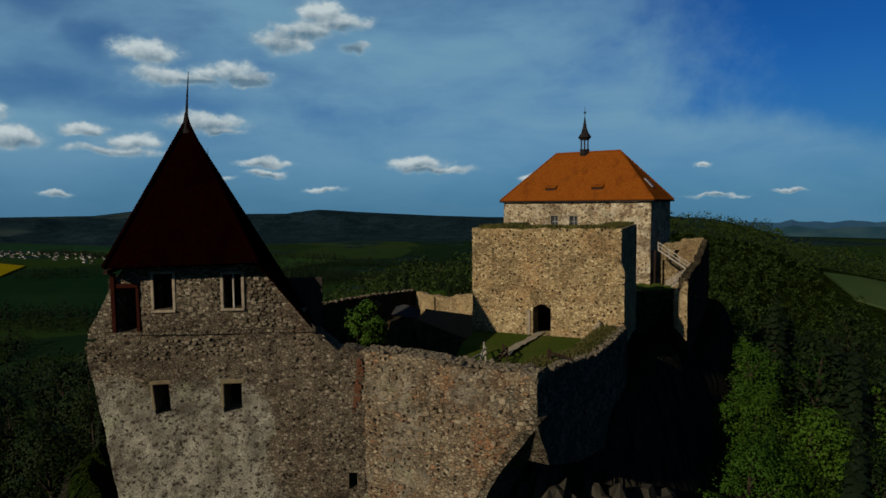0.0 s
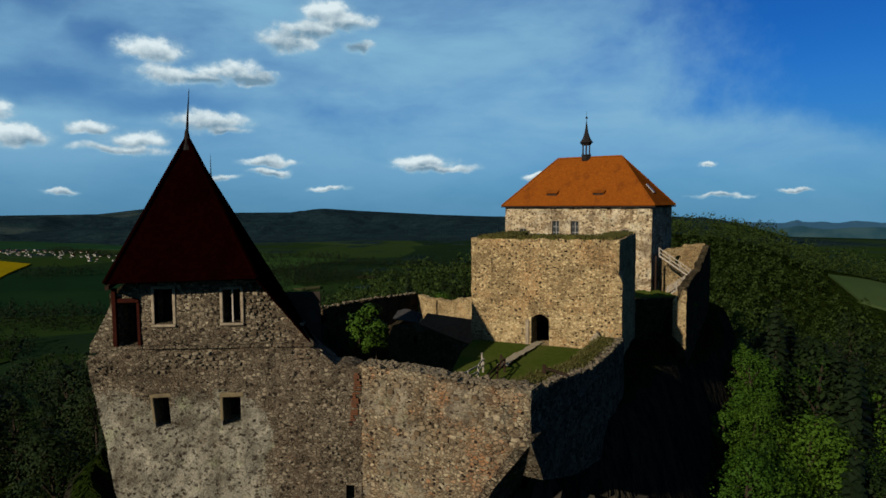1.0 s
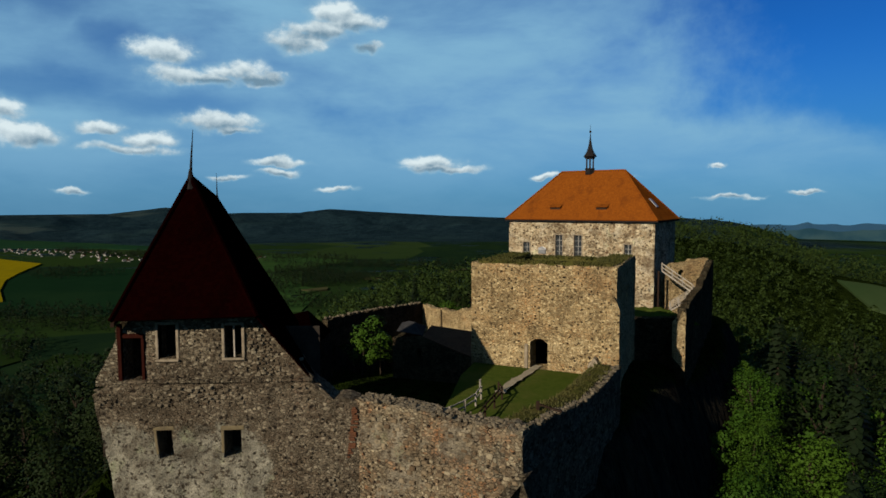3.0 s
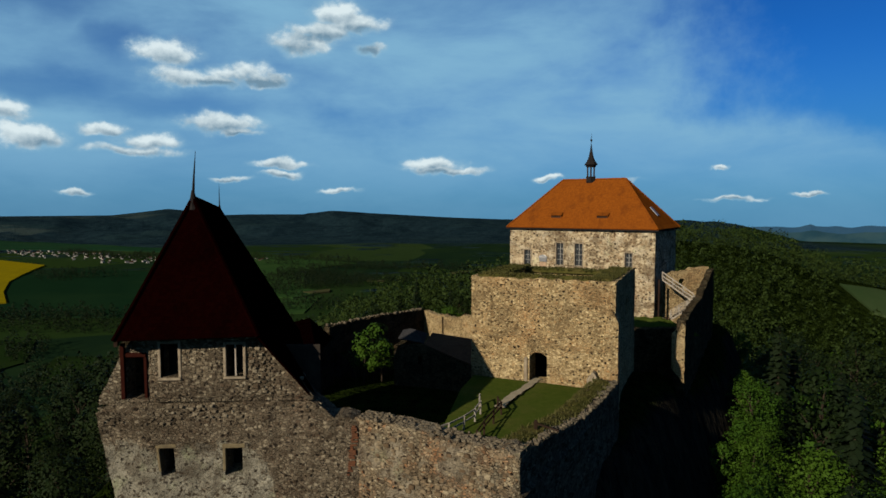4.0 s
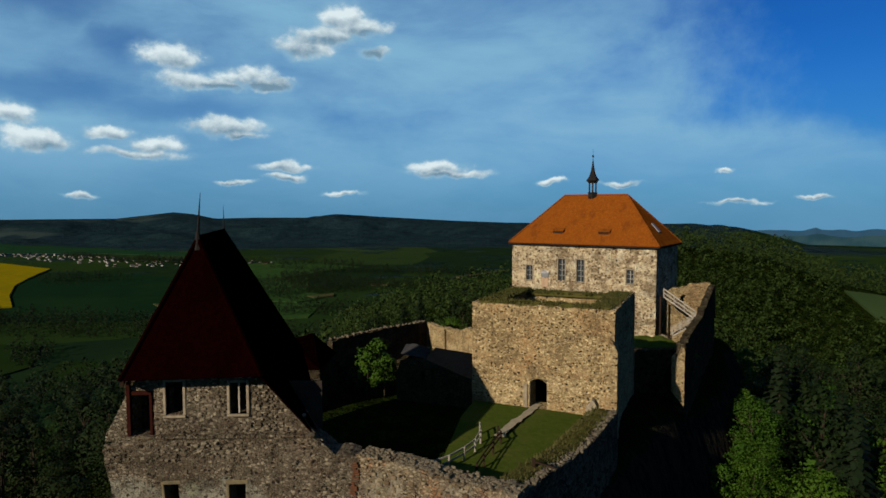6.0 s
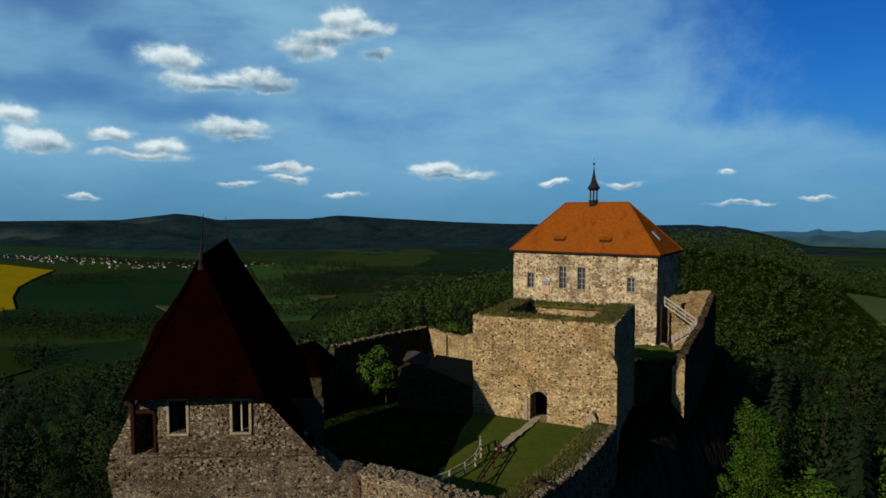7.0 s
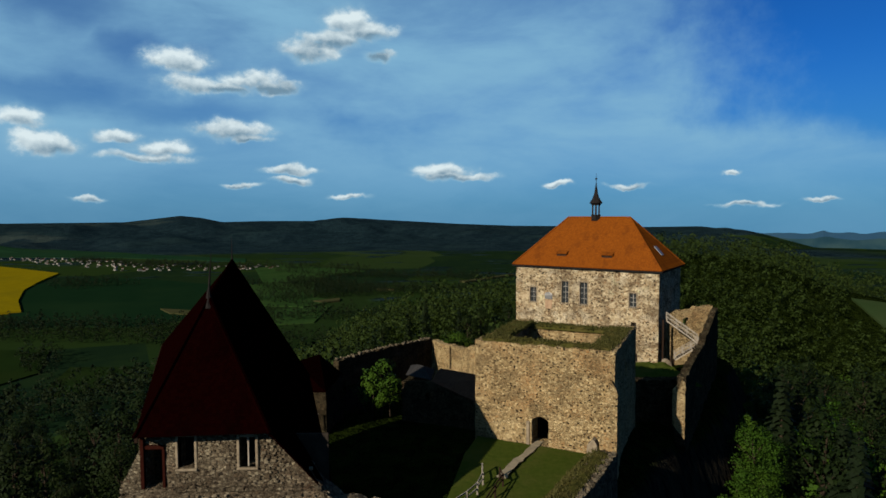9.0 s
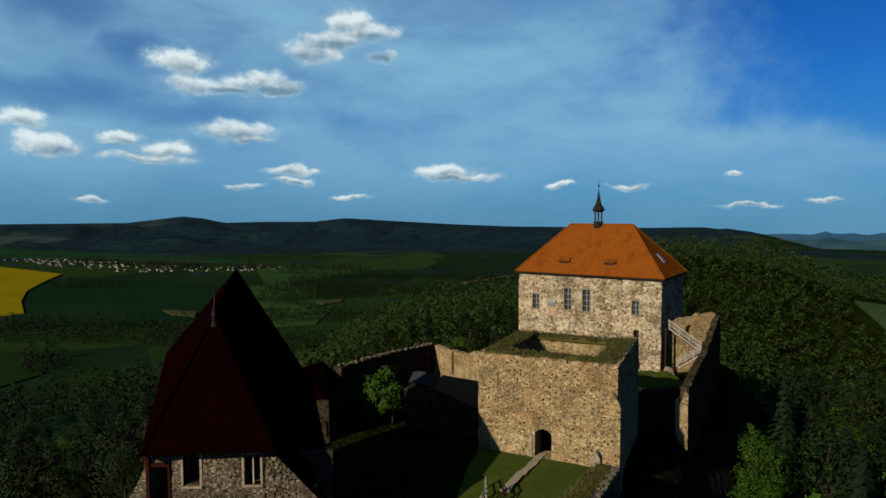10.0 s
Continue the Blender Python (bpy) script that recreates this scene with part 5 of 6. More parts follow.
def ribbon(points, width, lift):
    bm = bmesh.new()
    pts = [Vector((*p, 0)) for p in points]
    fine = []
    for p, q in zip(pts, pts[1:]):
        fine += [p.lerp(q, k / 5) for k in range(5)]
    fine.append(pts[-1])
    last = None
    for i, p in enumerate(fine):
        d = (fine[min(i + 1, len(fine) - 1)] - fine[max(i - 1, 0)]).normalized()
        n = Vector((-d.y, d.x, 0))
        w = width * (0.46 + 0.22 * fuzz(p.x, p.y, 0, 1.4) + 0.16 * fuzz(p.x, p.y, 3, 4.0))
        pair = [bm.verts.new(p + n * w + Vector((0, 0, lift))), bm.verts.new(p - n * w + Vector((0, 0, lift)))]
        if last:
            bm.faces.new((last[0], last[1], pair[1], pair[0]))
        last = pair
    bmesh.ops.recalc_face_normals(bm, faces=bm.faces)
    return bm


tagged(part("footpath", ribbon([(7.1, 41.9), (6.6, 41.0), (5.6, 39.3), (4.6, 37.9), (3.7, 36.3), (3.2, 35.2)], 0.66, 0.10), PATH_DUST), "pale trodden path leading to the tower door", "path", kind="structure")



def fence(points, z, high, mat, label):
    t = thing("railing", label, "railing")
    pts = [Vector((*p, z)) for p in points]
    for p in pts:
        bm = bmesh.new()
        beam(bm, p + Vector((0, 0, -0.6)), p + Vector((0.03, 0, high)), 0.11, 0.11, 0.015)
        part("post", bm, mat, t)
    for p, q in zip(pts, pts[1:]):
        for h in (high * 0.5, high * 0.93):
            bm = bmesh.new()
            beam(bm, p + Vector((0, 0, h)), q + Vector((0, 0, h)), 0.06, 0.1, 0.01)
            part("rail", bm, mat, t)


fence([(-2.6, 29.2), (-1.5, 29.9), (-0.4, 30.8), (0.6, 32.0), (1.4, 33.3), (1.9, 34.8), (2.0, 36.3)], -0.15, 0.85, WOOD_GREY, "weathered wooden railing along the drop beside the lawn")
fence([(3.1, 35.3), (3.2, 34.3), (2.5, 32.7), (1.7, 30.8), (1.1, 29.2)], 0.05, 0.75, WOOD_DARK, "dark low wooden railing beside the path")
t = thing("lookout_post", "dark wooden post with a short sloping board on the wall", "post")
bm = bmesh.new()
beam(bm, (3.6, 24.9, 1.2), (3.6, 24.9, 2.9), 0.16, 0.16, 0.02)
part("post", bm, WOOD_DARK, t)
bm = bmesh.new()
beam(bm, (3.6, 24.9, 2.75), (4.7, 24.6, 2.45), 0.12, 0.08, 0.01)
part("board", bm, WOOD_DARK, t)

# ---- ward buildings in the shade ----
t = thing("ward_house", "stone ward house with a brown roof and grey metal cap", "castle building")
HA, HB = (-5.6, 85.0), (7.4, 78.6)
part("front_wall", ruin(HA, HB, curve_of([(0, -7.1), (4.5, -6.6), (5.2, -6.7), (9.5, -8.3), (14.5, -9.6)]), flat(-20.0), 0.9, [(3.9, 4.6, -9.6, -8.3, 0)], 0.5, 0.06, 0.05, seed=41.0), SHADE_STONE, t)
part("side_wall", ruin((-3.2, 92.0), HA, flat(-7.1), flat(-20.0), 0.9, [], 0.8, 0.06, 0.05, seed=42.0), SHADE_STONE, t)
bm = bmesh.new()
slab(bm, [(-1.2, 83.0, -6.5), (3.4, 80.7, -8.1), (7.9, 78.3, -9.4), (10.4, 85.0, -7.0), (0.2, 88.0, -5.9)], 0.18)
part("roof_slope", bm, BROWN_TILE, t)
# Added sheet behind the window hole, shade put into its colour.
bm = bmesh.new()
box(bm, (-4.6, 85.6, -14.0), (7.0, 86.2, -7.2), 0.0)
part("house_dark_backing", bm, VOID, t)
c = [Vector(p) for p in ((-5.0, 84.8, -6.0), (-1.2, 83.5, -6.5), (-0.6, 87.9, -6.0), (-4.3, 89.0, -5.6))]
r1, r2 = Vector((-3.2, 86.5, -4.9)), Vector((-2.4, 86.2, -5.0))
for face in ((c[0], c[1], r2, r1), (c[1], c[2], r2), (c[2], c[3], r1, r2), (c[3], c[0], r1)):
    part("cap_slope", slab(bmesh.new(), face, 0.1), SLATE, t)


def stairs(t, a, b, wide, steps, rails=True):
    """A straight timber flight with treads, strings and two rails on each side."""
    a, b = Vector(a), Vector(b)
    d = b - a
    n = Vector((d.y, -d.x, 0)).normalized() * wide / 2
    for s in (n, -n):
        bm = bmesh.new()
        beam(bm, a + s, b + s, 0.08, 0.17)
        part("string", bm, WOOD_GREY, t)
        for h in (0.5, 1.0):
            bm = bmesh.new()
            beam(bm, a + s + Vector((0, 0, h)), b + s + Vector((0, 0, h)), 0.07, 0.085)
            part("rail", bm, WOOD_GREY, t)
        for k in range(4):
            p = a.lerp(b, k / 3) + s
            bm = bmesh.new()
            beam(bm, p, p + Vector((0, 0, 1.05)), 0.1, 0.1)
            part("post", bm, WOOD_GREY, t)
    for k in range(steps):
        p = a.lerp(b, (k + 0.5) / steps)
        bm = bmesh.new()
        beam(bm, p - n, p + n, 0.27, 0.05)
        part("tread", bm, WOOD_DARK, t)


t = thing("wooden_stairs", "zigzag weathered timber stairs with rails beside the palace", "stairs")
stairs(t, (31.0, 76.4, 3.5), (34.7, 75.0, 0.7), 1.1, 14)
stairs(t, (34.5, 74.0, 0.5), (31.6, 74.9, -1.6), 1.1, 11)
for p in ((34.9, 75.4), (35.0, 73.6), (31.3, 75.4), (31.2, 74.2), (30.8, 77.0)):
    bm = bmesh.new()
    beam(bm, (*p, -8.0), (*p, 0.5 if p[0] > 33 else (-1.4 if p[1] < 76 else 3.4)), 0.16, 0.16)
    part("leg", bm, WOOD_DARK, t)
bm = bmesh.new()
box(bm, (34.3, 73.4, 0.42), (35.6, 75.6, 0.52))
part("landing", bm, WOOD_GREY, t)
t = thing("gate_pillar", "broken stone gate pillar at the foot of the stairs", "pillar")
part("pillar_body", ruin((28.9, 72.6), (30.5, 72.9), curve_of([(0, -2.6), (0.6, -1.4), (1.1, -1.0), (1.6, -2.0)]), flat(-9.0), 0.8, [], 0.3, 0.1, 0.3, seed=43.0), FRAME_STONE, t)

# ---- trees ----
def leaf_cloud(rng, clumps, per, size, heart=None):
    """Leaf quads set round clump centres: arrays of corner points, four a leaf, and of the ways that the corners face (out of the crown)."""
    out, ways = [], []
    for c, r in clumps:
        for k in range(per):
            d = Vector((rng.gauss(0, 1), rng.gauss(0, 1), rng.gauss(0, 1) + 0.25)).normalized()
            p = Vector(c) + Vector((d.x * r[0], d.y * r[0], d.z * r[1])) * rng.uniform(0.7, 1.08)
            n = (d + Vector((rng.uniform(-0.5, 0.5), rng.uniform(-0.5, 0.5), rng.uniform(-0.2, 0.6)))).normalized()
            x = n.orthogonal().normalized()
            x = (Matrix.Rotation(rng.uniform(0, 6.28), 3, n) @ x) * size * rng.uniform(0.6, 1.25)
            y = n.cross(x) * rng.uniform(0.5, 0.8)
            out.append((p - x * 0.5, p - y * 0.5 - n * 0.1 * size, p + x * 0.5, p + y * 0.5 + n * 0.1 * size))
            face = d * 0.75 + n * 0.35
            if heart is not None:
                face += (p - heart).normalized() * 0.6
            ways.append(face.normalized())
    return out, ways


def leaf_mesh(name, verts, ways, mat):
    """One mesh of separate quads whose corners face out of the crown."""
    count = len(verts) // 4
    me = bpy.data.meshes.new(name)
    me.vertices.add(len(verts))
    me.vertices.foreach_set("co", verts.ravel())
    me.loops.add(len(verts))
    me.loops.foreach_set("vertex_index", np.arange(len(verts)))
    me.polygons.add(count)
    me.polygons.foreach_set("loop_start", np.arange(0, len(verts), 4))
    me.polygons.foreach_set("use_smooth", np.ones(count, dtype=bool))
    me.update(calc_edges=True)
    me.normals_split_custom_set_from_vertices(np.repeat(ways, 4, axis=0).tolist())
    me.materials.append(mat)
    return me


def mesh_from_quads(name, quads, ways, mat):
    return leaf_mesh(name, np.array([[c[:] for c in q] for q in quads], dtype=float).reshape(-1, 3), np.array([w[:] for w in ways], dtype=float), mat)


def broadleaf(seed, high, wide, clump_count, per, leaf, mat, light_trunk=True):
    """Meshes of trunk with limbs, and crown, about the foot of the tree."""
    rng = random.Random(seed)
    bm = bmesh.new()
    bend = Vector((rng.uniform(-0.6, 0.6), rng.uniform(-0.6, 0.6), 0))
    stem = [Vector((0, 0, -1.0)), Vector((0, 0, high * 0.2)), bend * 0.5 + Vector((0, 0, high * 0.5)), bend + Vector((0, 0, high * 0.85))]
    r0 = high * 0.022
    tube(bm, stem, [r0 * 1.3, r0, r0 * 0.65, r0 * 0.2], 6)
    clumps = []
    for k in range(clump_count):
        t = (k + rng.random()) / clump_count
        z = high * (0.17 + 0.80 * t)
        girth = wide * 0.5 * math.sin(math.pi * min(1, 0.16 + 0.80 * t)) ** 0.7
        a, q = rng.uniform(0, 6.28), math.sqrt(rng.uniform(0.15, 1))
        c = Vector((math.cos(a) * girth * q, math.sin(a) * girth * q, z)) + bend * t
        r = wide * rng.uniform(0.13, 0.24)
        clumps.append((c, (r, r * rng.uniform(0.6, 0.9))))
        if k % 4 == 0:
            base = Vector((0, 0, max(high * 0.18, z - high * 0.22))) + bend * t * 0.5
            tube(bm, [base, base.lerp(c, 0.5) + Vector((0, 0, 0.2)), c], [r0 * 0.45, r0 * 0.28, r0 * 0.1], 4)
    return mesh_of("trunk", bm, BARK), mesh_from_quads("crown", *leaf_cloud(rng, clumps, per, leaf, Vector((0, 0, high * 0.45))), mat)


def conifer(seed, high, wide, tiers, leaf, mat):
    """A spruce: a straight stem and drooping fans of needled twigs in tiers."""
    rng = random.Random(seed)
    bm = bmesh.new()
    tube(bm, [(0, 0, -1), (0, 0, high * 0.5), (0, 0, high)], [high * 0.018, high * 0.011, 0.02], 6)
    quads, ways = [], []
    for k in range(tiers):
        t = k / (tiers - 1)
        z = high * (0.10 + 0.88 * t)
        reach = wide * 0.5 * (1 - t) ** 0.85 + 0.25
        arms = int(11 - 5 * t)
        for i in range(arms):
            a = 6.283 * (i + rng.random() * 0.7) / arms + k
            ln = reach * rng.uniform(0.7, 1.1)
            for s in np.arange(0.2, 1.01, 0.13):
                p = Vector((math.cos(a) * ln * s, math.sin(a) * ln * s, z - 0.22 * ln * s * s + 0.1 * rng.random()))
                d = Vector((math.cos(a), math.sin(a), -0.35)).normalized()
                side = Vector((-d.y, d.x, rng.uniform(-0.35, 0.35))).normalized()
                w = leaf * (1.25 - 0.6 * s) * rng.uniform(0.7, 1.2)
                quads.append((p - d * leaf * 0.6, p - side * w, p + d * leaf * 0.7 - Vector((0, 0, 0.1)), p + side * w))
                ways.append((d * 0.6 + Vector((0, 0, 0.75)) + side * 0.2).normalized())
    return mesh_of("trunk", bm, BARK), mesh_from_quads("crown", quads, ways, mat)


KINDS = [("broadleaf_tree", broadleaf(101, 15, 9.5, 60, 105, 0.33, LEAF_FRESH), "full green broadleaf tree in spring leaf on the castle slope"),
         ("broadleaf_tree", broadleaf(102, 13, 8.5, 56, 105, 0.31, LEAF_FRESH), "bright young broadleaf tree in fresh leaf on the slope"),
         ("broadleaf_tree", broadleaf(103, 17, 9.0, 40, 46, 0.62, LEAF_DEEP), "tall dark green broadleaf tree on the wooded slope"),
         ("broadleaf_tree", broadleaf(104, 14, 10.5, 40, 46, 0.62, LEAF_DEEP), "broad dark green tree crown on the wooded slope"),
         ("spruce_tree", conifer(105, 18, 6.8, 26, 0.46, NEEDLE), "tall dark spruce with drooping branches on the slope"),
         ("spruce_tree", conifer(106, 15, 5.6, 24, 0.42, NEEDLE), "narrow dark spruce among broadleaf trees"),
         ("shrub", broadleaf(107, 5.0, 4.6, 16, 60, 0.34, LEAF_FRESH), "leafy green shrub rooted among the rocks"),
         ("broadleaf_tree", broadleaf(108, 15, 10.0, 58, 105, 0.34, LEAF_DEEP), "dark full-leaved broadleaf tree near the castle rock"),
         ("broadleaf_tree", broadleaf(109, 14, 9.5, 38, 42, 0.62, LEAF_FRESH), "green broadleaf tree in the slope wood")]


def plant(kind, x, y, size, turn, sink=0.4, z=None):
    name, (trunk, crown), label = KINDS[kind]
    t = thing(name, label, "shrub" if name == "shrub" else "tree", (x, y, (land(x, y) if z is None else z) - sink), turn, "slope trees")
    t.scale = (size, size, size * (0.92 + 0.16 * ((x * 7.3 + y * 3.1) % 1)))
    part("trunk", trunk, None, t)
    part("crown", crown, None, t)


def scatter(rng, count, box2, ok, gap):
    got, cells = [], {}
    for k in range(count * 12):
        if len(got) >= count:
            break
        x, y = rng.uniform(box2[0], box2[2]), rng.uniform(box2[1], box2[3])
        if not ok(x, y):
            continue
        cx, cy = int(x // gap), int(y // gap)
        if any((x - px) ** 2 + (y - py) ** 2 < gap * gap for i in (-1, 0, 1) for j in (-1, 0, 1) for px, py in cells.get((cx + i, cy + j), ())):
            continue
        cells.setdefault((cx, cy), []).append((x, y))
        got.append((x, y))
    return got


def right_slope(x, y):
    return core_gap(x, y) > 11 and (x - 21.5) * 0.866 - (y - 48.4) * 0.5 > 9 and y > 26


rng = random.Random(77)
for x, y in scatter(rng, 215, (24, 20, 135, 190), right_slope, 4.9):
    pick = rng.random()
    close = math.hypot(x + 2, y + 4) < 84
    if close:
        kind = 4 if pick < 0.10 else 5 if pick < 0.14 else 0 if pick < 0.42 else 1 if pick < 0.66 else 7
    else:
        kind = 4 if pick < 0.12 else 5 if pick < 0.18 else 8 if pick < 0.48 else 2 if pick < 0.78 else 3
    plant(kind, x, y, rng.uniform(0.62, 1.05), rng.uniform(0, 360))
for x, y in ((43.0, 69.0), (47.5, 64.0), (52.0, 70.0), (56.0, 63.5), (49.5, 76.0), (45.0, 58.0)):
    plant(4, x, y, rng.uniform(0.95, 1.15), rng.uniform(0, 360))
for x, y in ((38.5, 50.5), (44.0, 46.5), (35.5, 45.0), (24.5, 43.0), (31.0, 49.0), (28.0, 41.0)):
    plant(1, x, y, 0.85, rng.uniform(0, 360))
for x, y in ((34.4, 58.6), (36.6, 58.8), (38.4, 61.5), (33.0, 57.0), (37.4, 63.6), (34.0, 60.4), (31.0, 54.0), (29.4, 51.6), (32.0, 52.4), (35.0, 62.0), (30.4, 50.0), (33.4, 55.4), (28.4, 48.6), (36.2, 65.0)):
    plant(6, x, y, rng.uniform(0.6, 0.9), rng.uniform(0, 360), 0.3)
for x, y in ((28.0, 47.5), (30.5, 52.5), (33.0, 56.5), (31.5, 47.0), (29.0, 43.5), (35.0, 60.5), (32.5, 51.0)):
    plant(1, x, y, rng.uniform(0.62, 0.78), rng.uniform(0, 360), -0.6)
for x, y in ((27.5, 45.5), (26.0, 38.5), (33.5, 42.5), (34.5, 53.0)):
    plant(0, x, y, 0.8, rng.uniform(0, 360))
for x, y in scatter(rng, 120, (-120, 20, -24, 150), lambda x, y: core_gap(x, y) > 9, 6.0):
    pick = rng.random()
    near = math.hypot(x + 2, y + 4) < 55
    plant((7 if near else 2) if pick < 0.6 else 4 if pick < 0.7 else 7, x, y, rng.uniform(0.6, 0.95), rng.uniform(0, 360))
for x, y in scatter(rng, 100, (-30, 122, 85, 215), lambda x, y: core_gap(x, y) > 8 and math.degrees(math.atan2(x + 2, y + 4)) > -11, 6.4):
    pick = rng.random()
    plant(5 if pick < 0.25 else 4 if pick < 0.4 else 2 if pick < 0.65 else 3 if pick < 0.85 else 0, x, y, rng.uniform(0.65, 1.0), rng.uniform(0, 360))
for x, y in scatter(rng, 26, (18, 34, 50, 92), lambda x, y: 4 < core_gap(x, y) < 13 and (x - 21.5) * 0.866 - (y - 48.4) * 0.5 > 3, 3.0):
    plant(6, x, y, rng.uniform(0.5, 0.95), rng.uniform(0, 360), 0.3)
plant(6, -8.9, 87.0, 1.35, 30.0, 0.0, -11.6)
plant(6, -7.6, 87.6, 1.1, 130.0, 0.0, -12.2)
plant(6, -10.2, 86.4, 1.05, 230.0, 0.0, -12.4)


def joined_wood(name, spots, per_tree, clump_count, leaf, mat, label, seed):
    """Woods that nobody could count: many crowns in one mesh."""
    rng = random.Random(seed)
    base = []
    for k in range(5):
        clumps = []
        for i in range(clump_count):
            t = (i + rng.random()) / clump_count
            a, q = rng.uniform(0, 6.28), math.sqrt(rng.random())
            g = 4.2 * math.sin(math.pi * min(1, 0.2 + 0.75 * t)) ** 0.7
            r = rng.uniform(1.2, 2.2)
            clumps.append((Vector((math.cos(a) * g * q, math.sin(a) * g * q, 2.5 + 11 * t)), (r, r * 0.75)))
        quads, ways = leaf_cloud(rng, clumps, per_tree // clump_count, leaf, Vector((0, 0, 6)))
        base.append((np.array([[c[:] for c in q] for q in quads], dtype=float).reshape(-1, 3), np.array([w[:] for w in ways], dtype=float)))
    allv, alln = [], []
    for x, y in spots:
        a, s = rng.uniform(0, 6.28), rng.choice((0.6, 0.7, 0.8, 0.9, 1.0, 1.1, 1.22))
        m = np.array([[math.cos(a), -math.sin(a), 0], [math.sin(a), math.cos(a), 0], [0, 0, rng.uniform(0.85, 1.2)]]) * s
        shape, faced = base[rng.randrange(5)]
        allv.append(shape @ m.T + np.array([x, y, land(x, y) - 0.5]))
        alln.append(faced @ (m / s).T)
    me = leaf_mesh(name, np.concatenate(allv), np.concatenate(alln), mat)
    return tagged(new(name, me), label, "woods", kind="stuff")


WOOD_LEAF = foliage("far_wood_leaves", (0.0084, 0.0170, 0.0028), (0.0050, 0.0108, 0.0023), (0.0112, 0.0178, 0.0030))


def on_spur(x, y):
    az = math.degrees(math.atan2(x + 2, y + 4))
    r = math.hypot(x + 2, y + 4)
    if not -12 < az < 52 or core_gap(x, y) < 12 or land(x, y) < -100:
        return False
    if x < 135 and y < 190 and right_slope(x, y):
        return False
    return 120 < r < 720 and not (az > 35.2 and 345 < r < 425)


joined_wood("hillside_wood", scatter(rng, 4600, (-120, 60, 560, 700), on_spur, 6.2), 112, 9, 1.0, WOOD_LEAF, "dense mixed woods covering the hill behind the castle", 5)


BELT_LEAF = foliage("valley_leaves", (0.0034, 0.0072, 0.0022), (0.0018, 0.0038, 0.0014), (0.0052, 0.0090, 0.0022))


def valley_belt(x, y):
    """Lines of trees and copses on the valley floor."""
    if core_gap(x, y) < 25:
        return False
    for ax, ay, bx, by, w in ((-640, 690, -230, 640, 52), (-230, 640, -60, 560, 26), (-345, 545, -325, 500, 15), (-205, 1090, -130, 1000, 62), (-662, 1092, -575, 1085, 13), (-630, 1050, -590, 1046, 9), (-320, 1330, -250, 1290, 14), (-260, 1180, -190, 1150, 12), (-300, 380, -245, 335, 14), (-210, 395, -175, 350, 13), (-235, 255, -125, 300, 26), (-160, 215, -95, 240, 26), (-190, 760, -160, 740, 16), (-215, 730, -185, 720, 14), (-290, 1000, -200, 970, 8), (-240, 880, -170, 850, 7), (-300, 482, -290, 470, 8), (-262, 402, -238, 396, 10), (-325, 425, -305, 405, 9), (-215, 470, -190, 440, 10), (-250, 900, -80, 960, 24), (-140, 760, 20, 720, 30),
                              (-60, 1000, 160, 940, 45), (-640, 1130, -590, 1150, 12), (-590, 1080, -520, 1100, 8), (-330, 1120, -240, 1000, 8), (-180, 480, -110, 620, 14),
                              (-1150, 1700, -880, 1640, 22), (-800, 1560, -640, 1450, 18), (-700, 1560, -420, 1420, 16), (-900, 1600, -500, 1420, 16), (-420, 1460, -150, 1380, 18), (-200, 1250, 100, 1180, 30)):
        t = ((x - ax) * (bx - ax) + (y - ay) * (by - ay)) / ((bx - ax) ** 2 + (by - ay) ** 2)
        t = min(1, max(0, t))
        if math.hypot(x - ax - t * (bx - ax), y - ay - t * (by - ay)) < w:
            return True
    return False


joined_wood("valley_copses", scatter(rng, 3600, (-950, 100, 250, 1650), valley_belt, 6.0), 108, 9, 1.2, BELT_LEAF, "tree belts and copses between the valley fields", 6)

# ---- village ----
PLASTER_PALE = speckled("pale_house_render", (0.190, 0.188, 0.178), (0.135, 0.132, 0.125), 0.5, 0.9, 0.2)
ROOF_RED = speckled("red_house_roof", (0.024, 0.0096, 0.006), (0.0168, 0.0072, 0.0048), 0.6, 0.9, 0.2)
ROOF_GREY = speckled("grey_house_roof", (0.0384, 0.036, 0.036), (0.0288, 0.0264, 0.0264), 0.6, 0.9, 0.2)


def house_model(roof, w, d, h, r):
    t = thing("village_house", "small pale rendered house with a pitched roof in the valley village", "house", group="village houses")
    bm = bmesh.new()
    box(bm, (-w / 2, -d / 2, -2), (w / 2, d / 2, h), 0.0)
    part("house_body", bm, PLASTER_PALE, t)
    for s in (-1, 1):
        bm = bmesh.new()
        loop = [(-w / 2 - 0.4, s * (d / 2 + 0.5), h - 0.3), (w / 2 + 0.4, s * (d / 2 + 0.5), h - 0.3), (w / 2 + 0.4, 0, h + r), (-w / 2 - 0.4, 0, h + r)]
        slab(bm, loop if s < 0 else loop[::-1], 0.25)
        part("roof_slope", bm, roof, t)
    for s in (-1, 1):
        bm = bmesh.new()
        slab(bm, [(s * w / 2, -d / 2, h), (s * w / 2, d / 2, h), (s * w / 2, 0, h + r)], 0.2)
        bmesh.ops.recalc_face_normals(bm, faces=bm.faces)
        part("gable", bm, PLASTER_PALE, t)
    return t


models = [house_model(ROOF_RED, 10, 8, 3.6, 3.6), house_model(ROOF_GREY, 11, 8, 4.4, 2.8), house_model(ROOF_RED, 13, 8, 3.6, 3.2)]


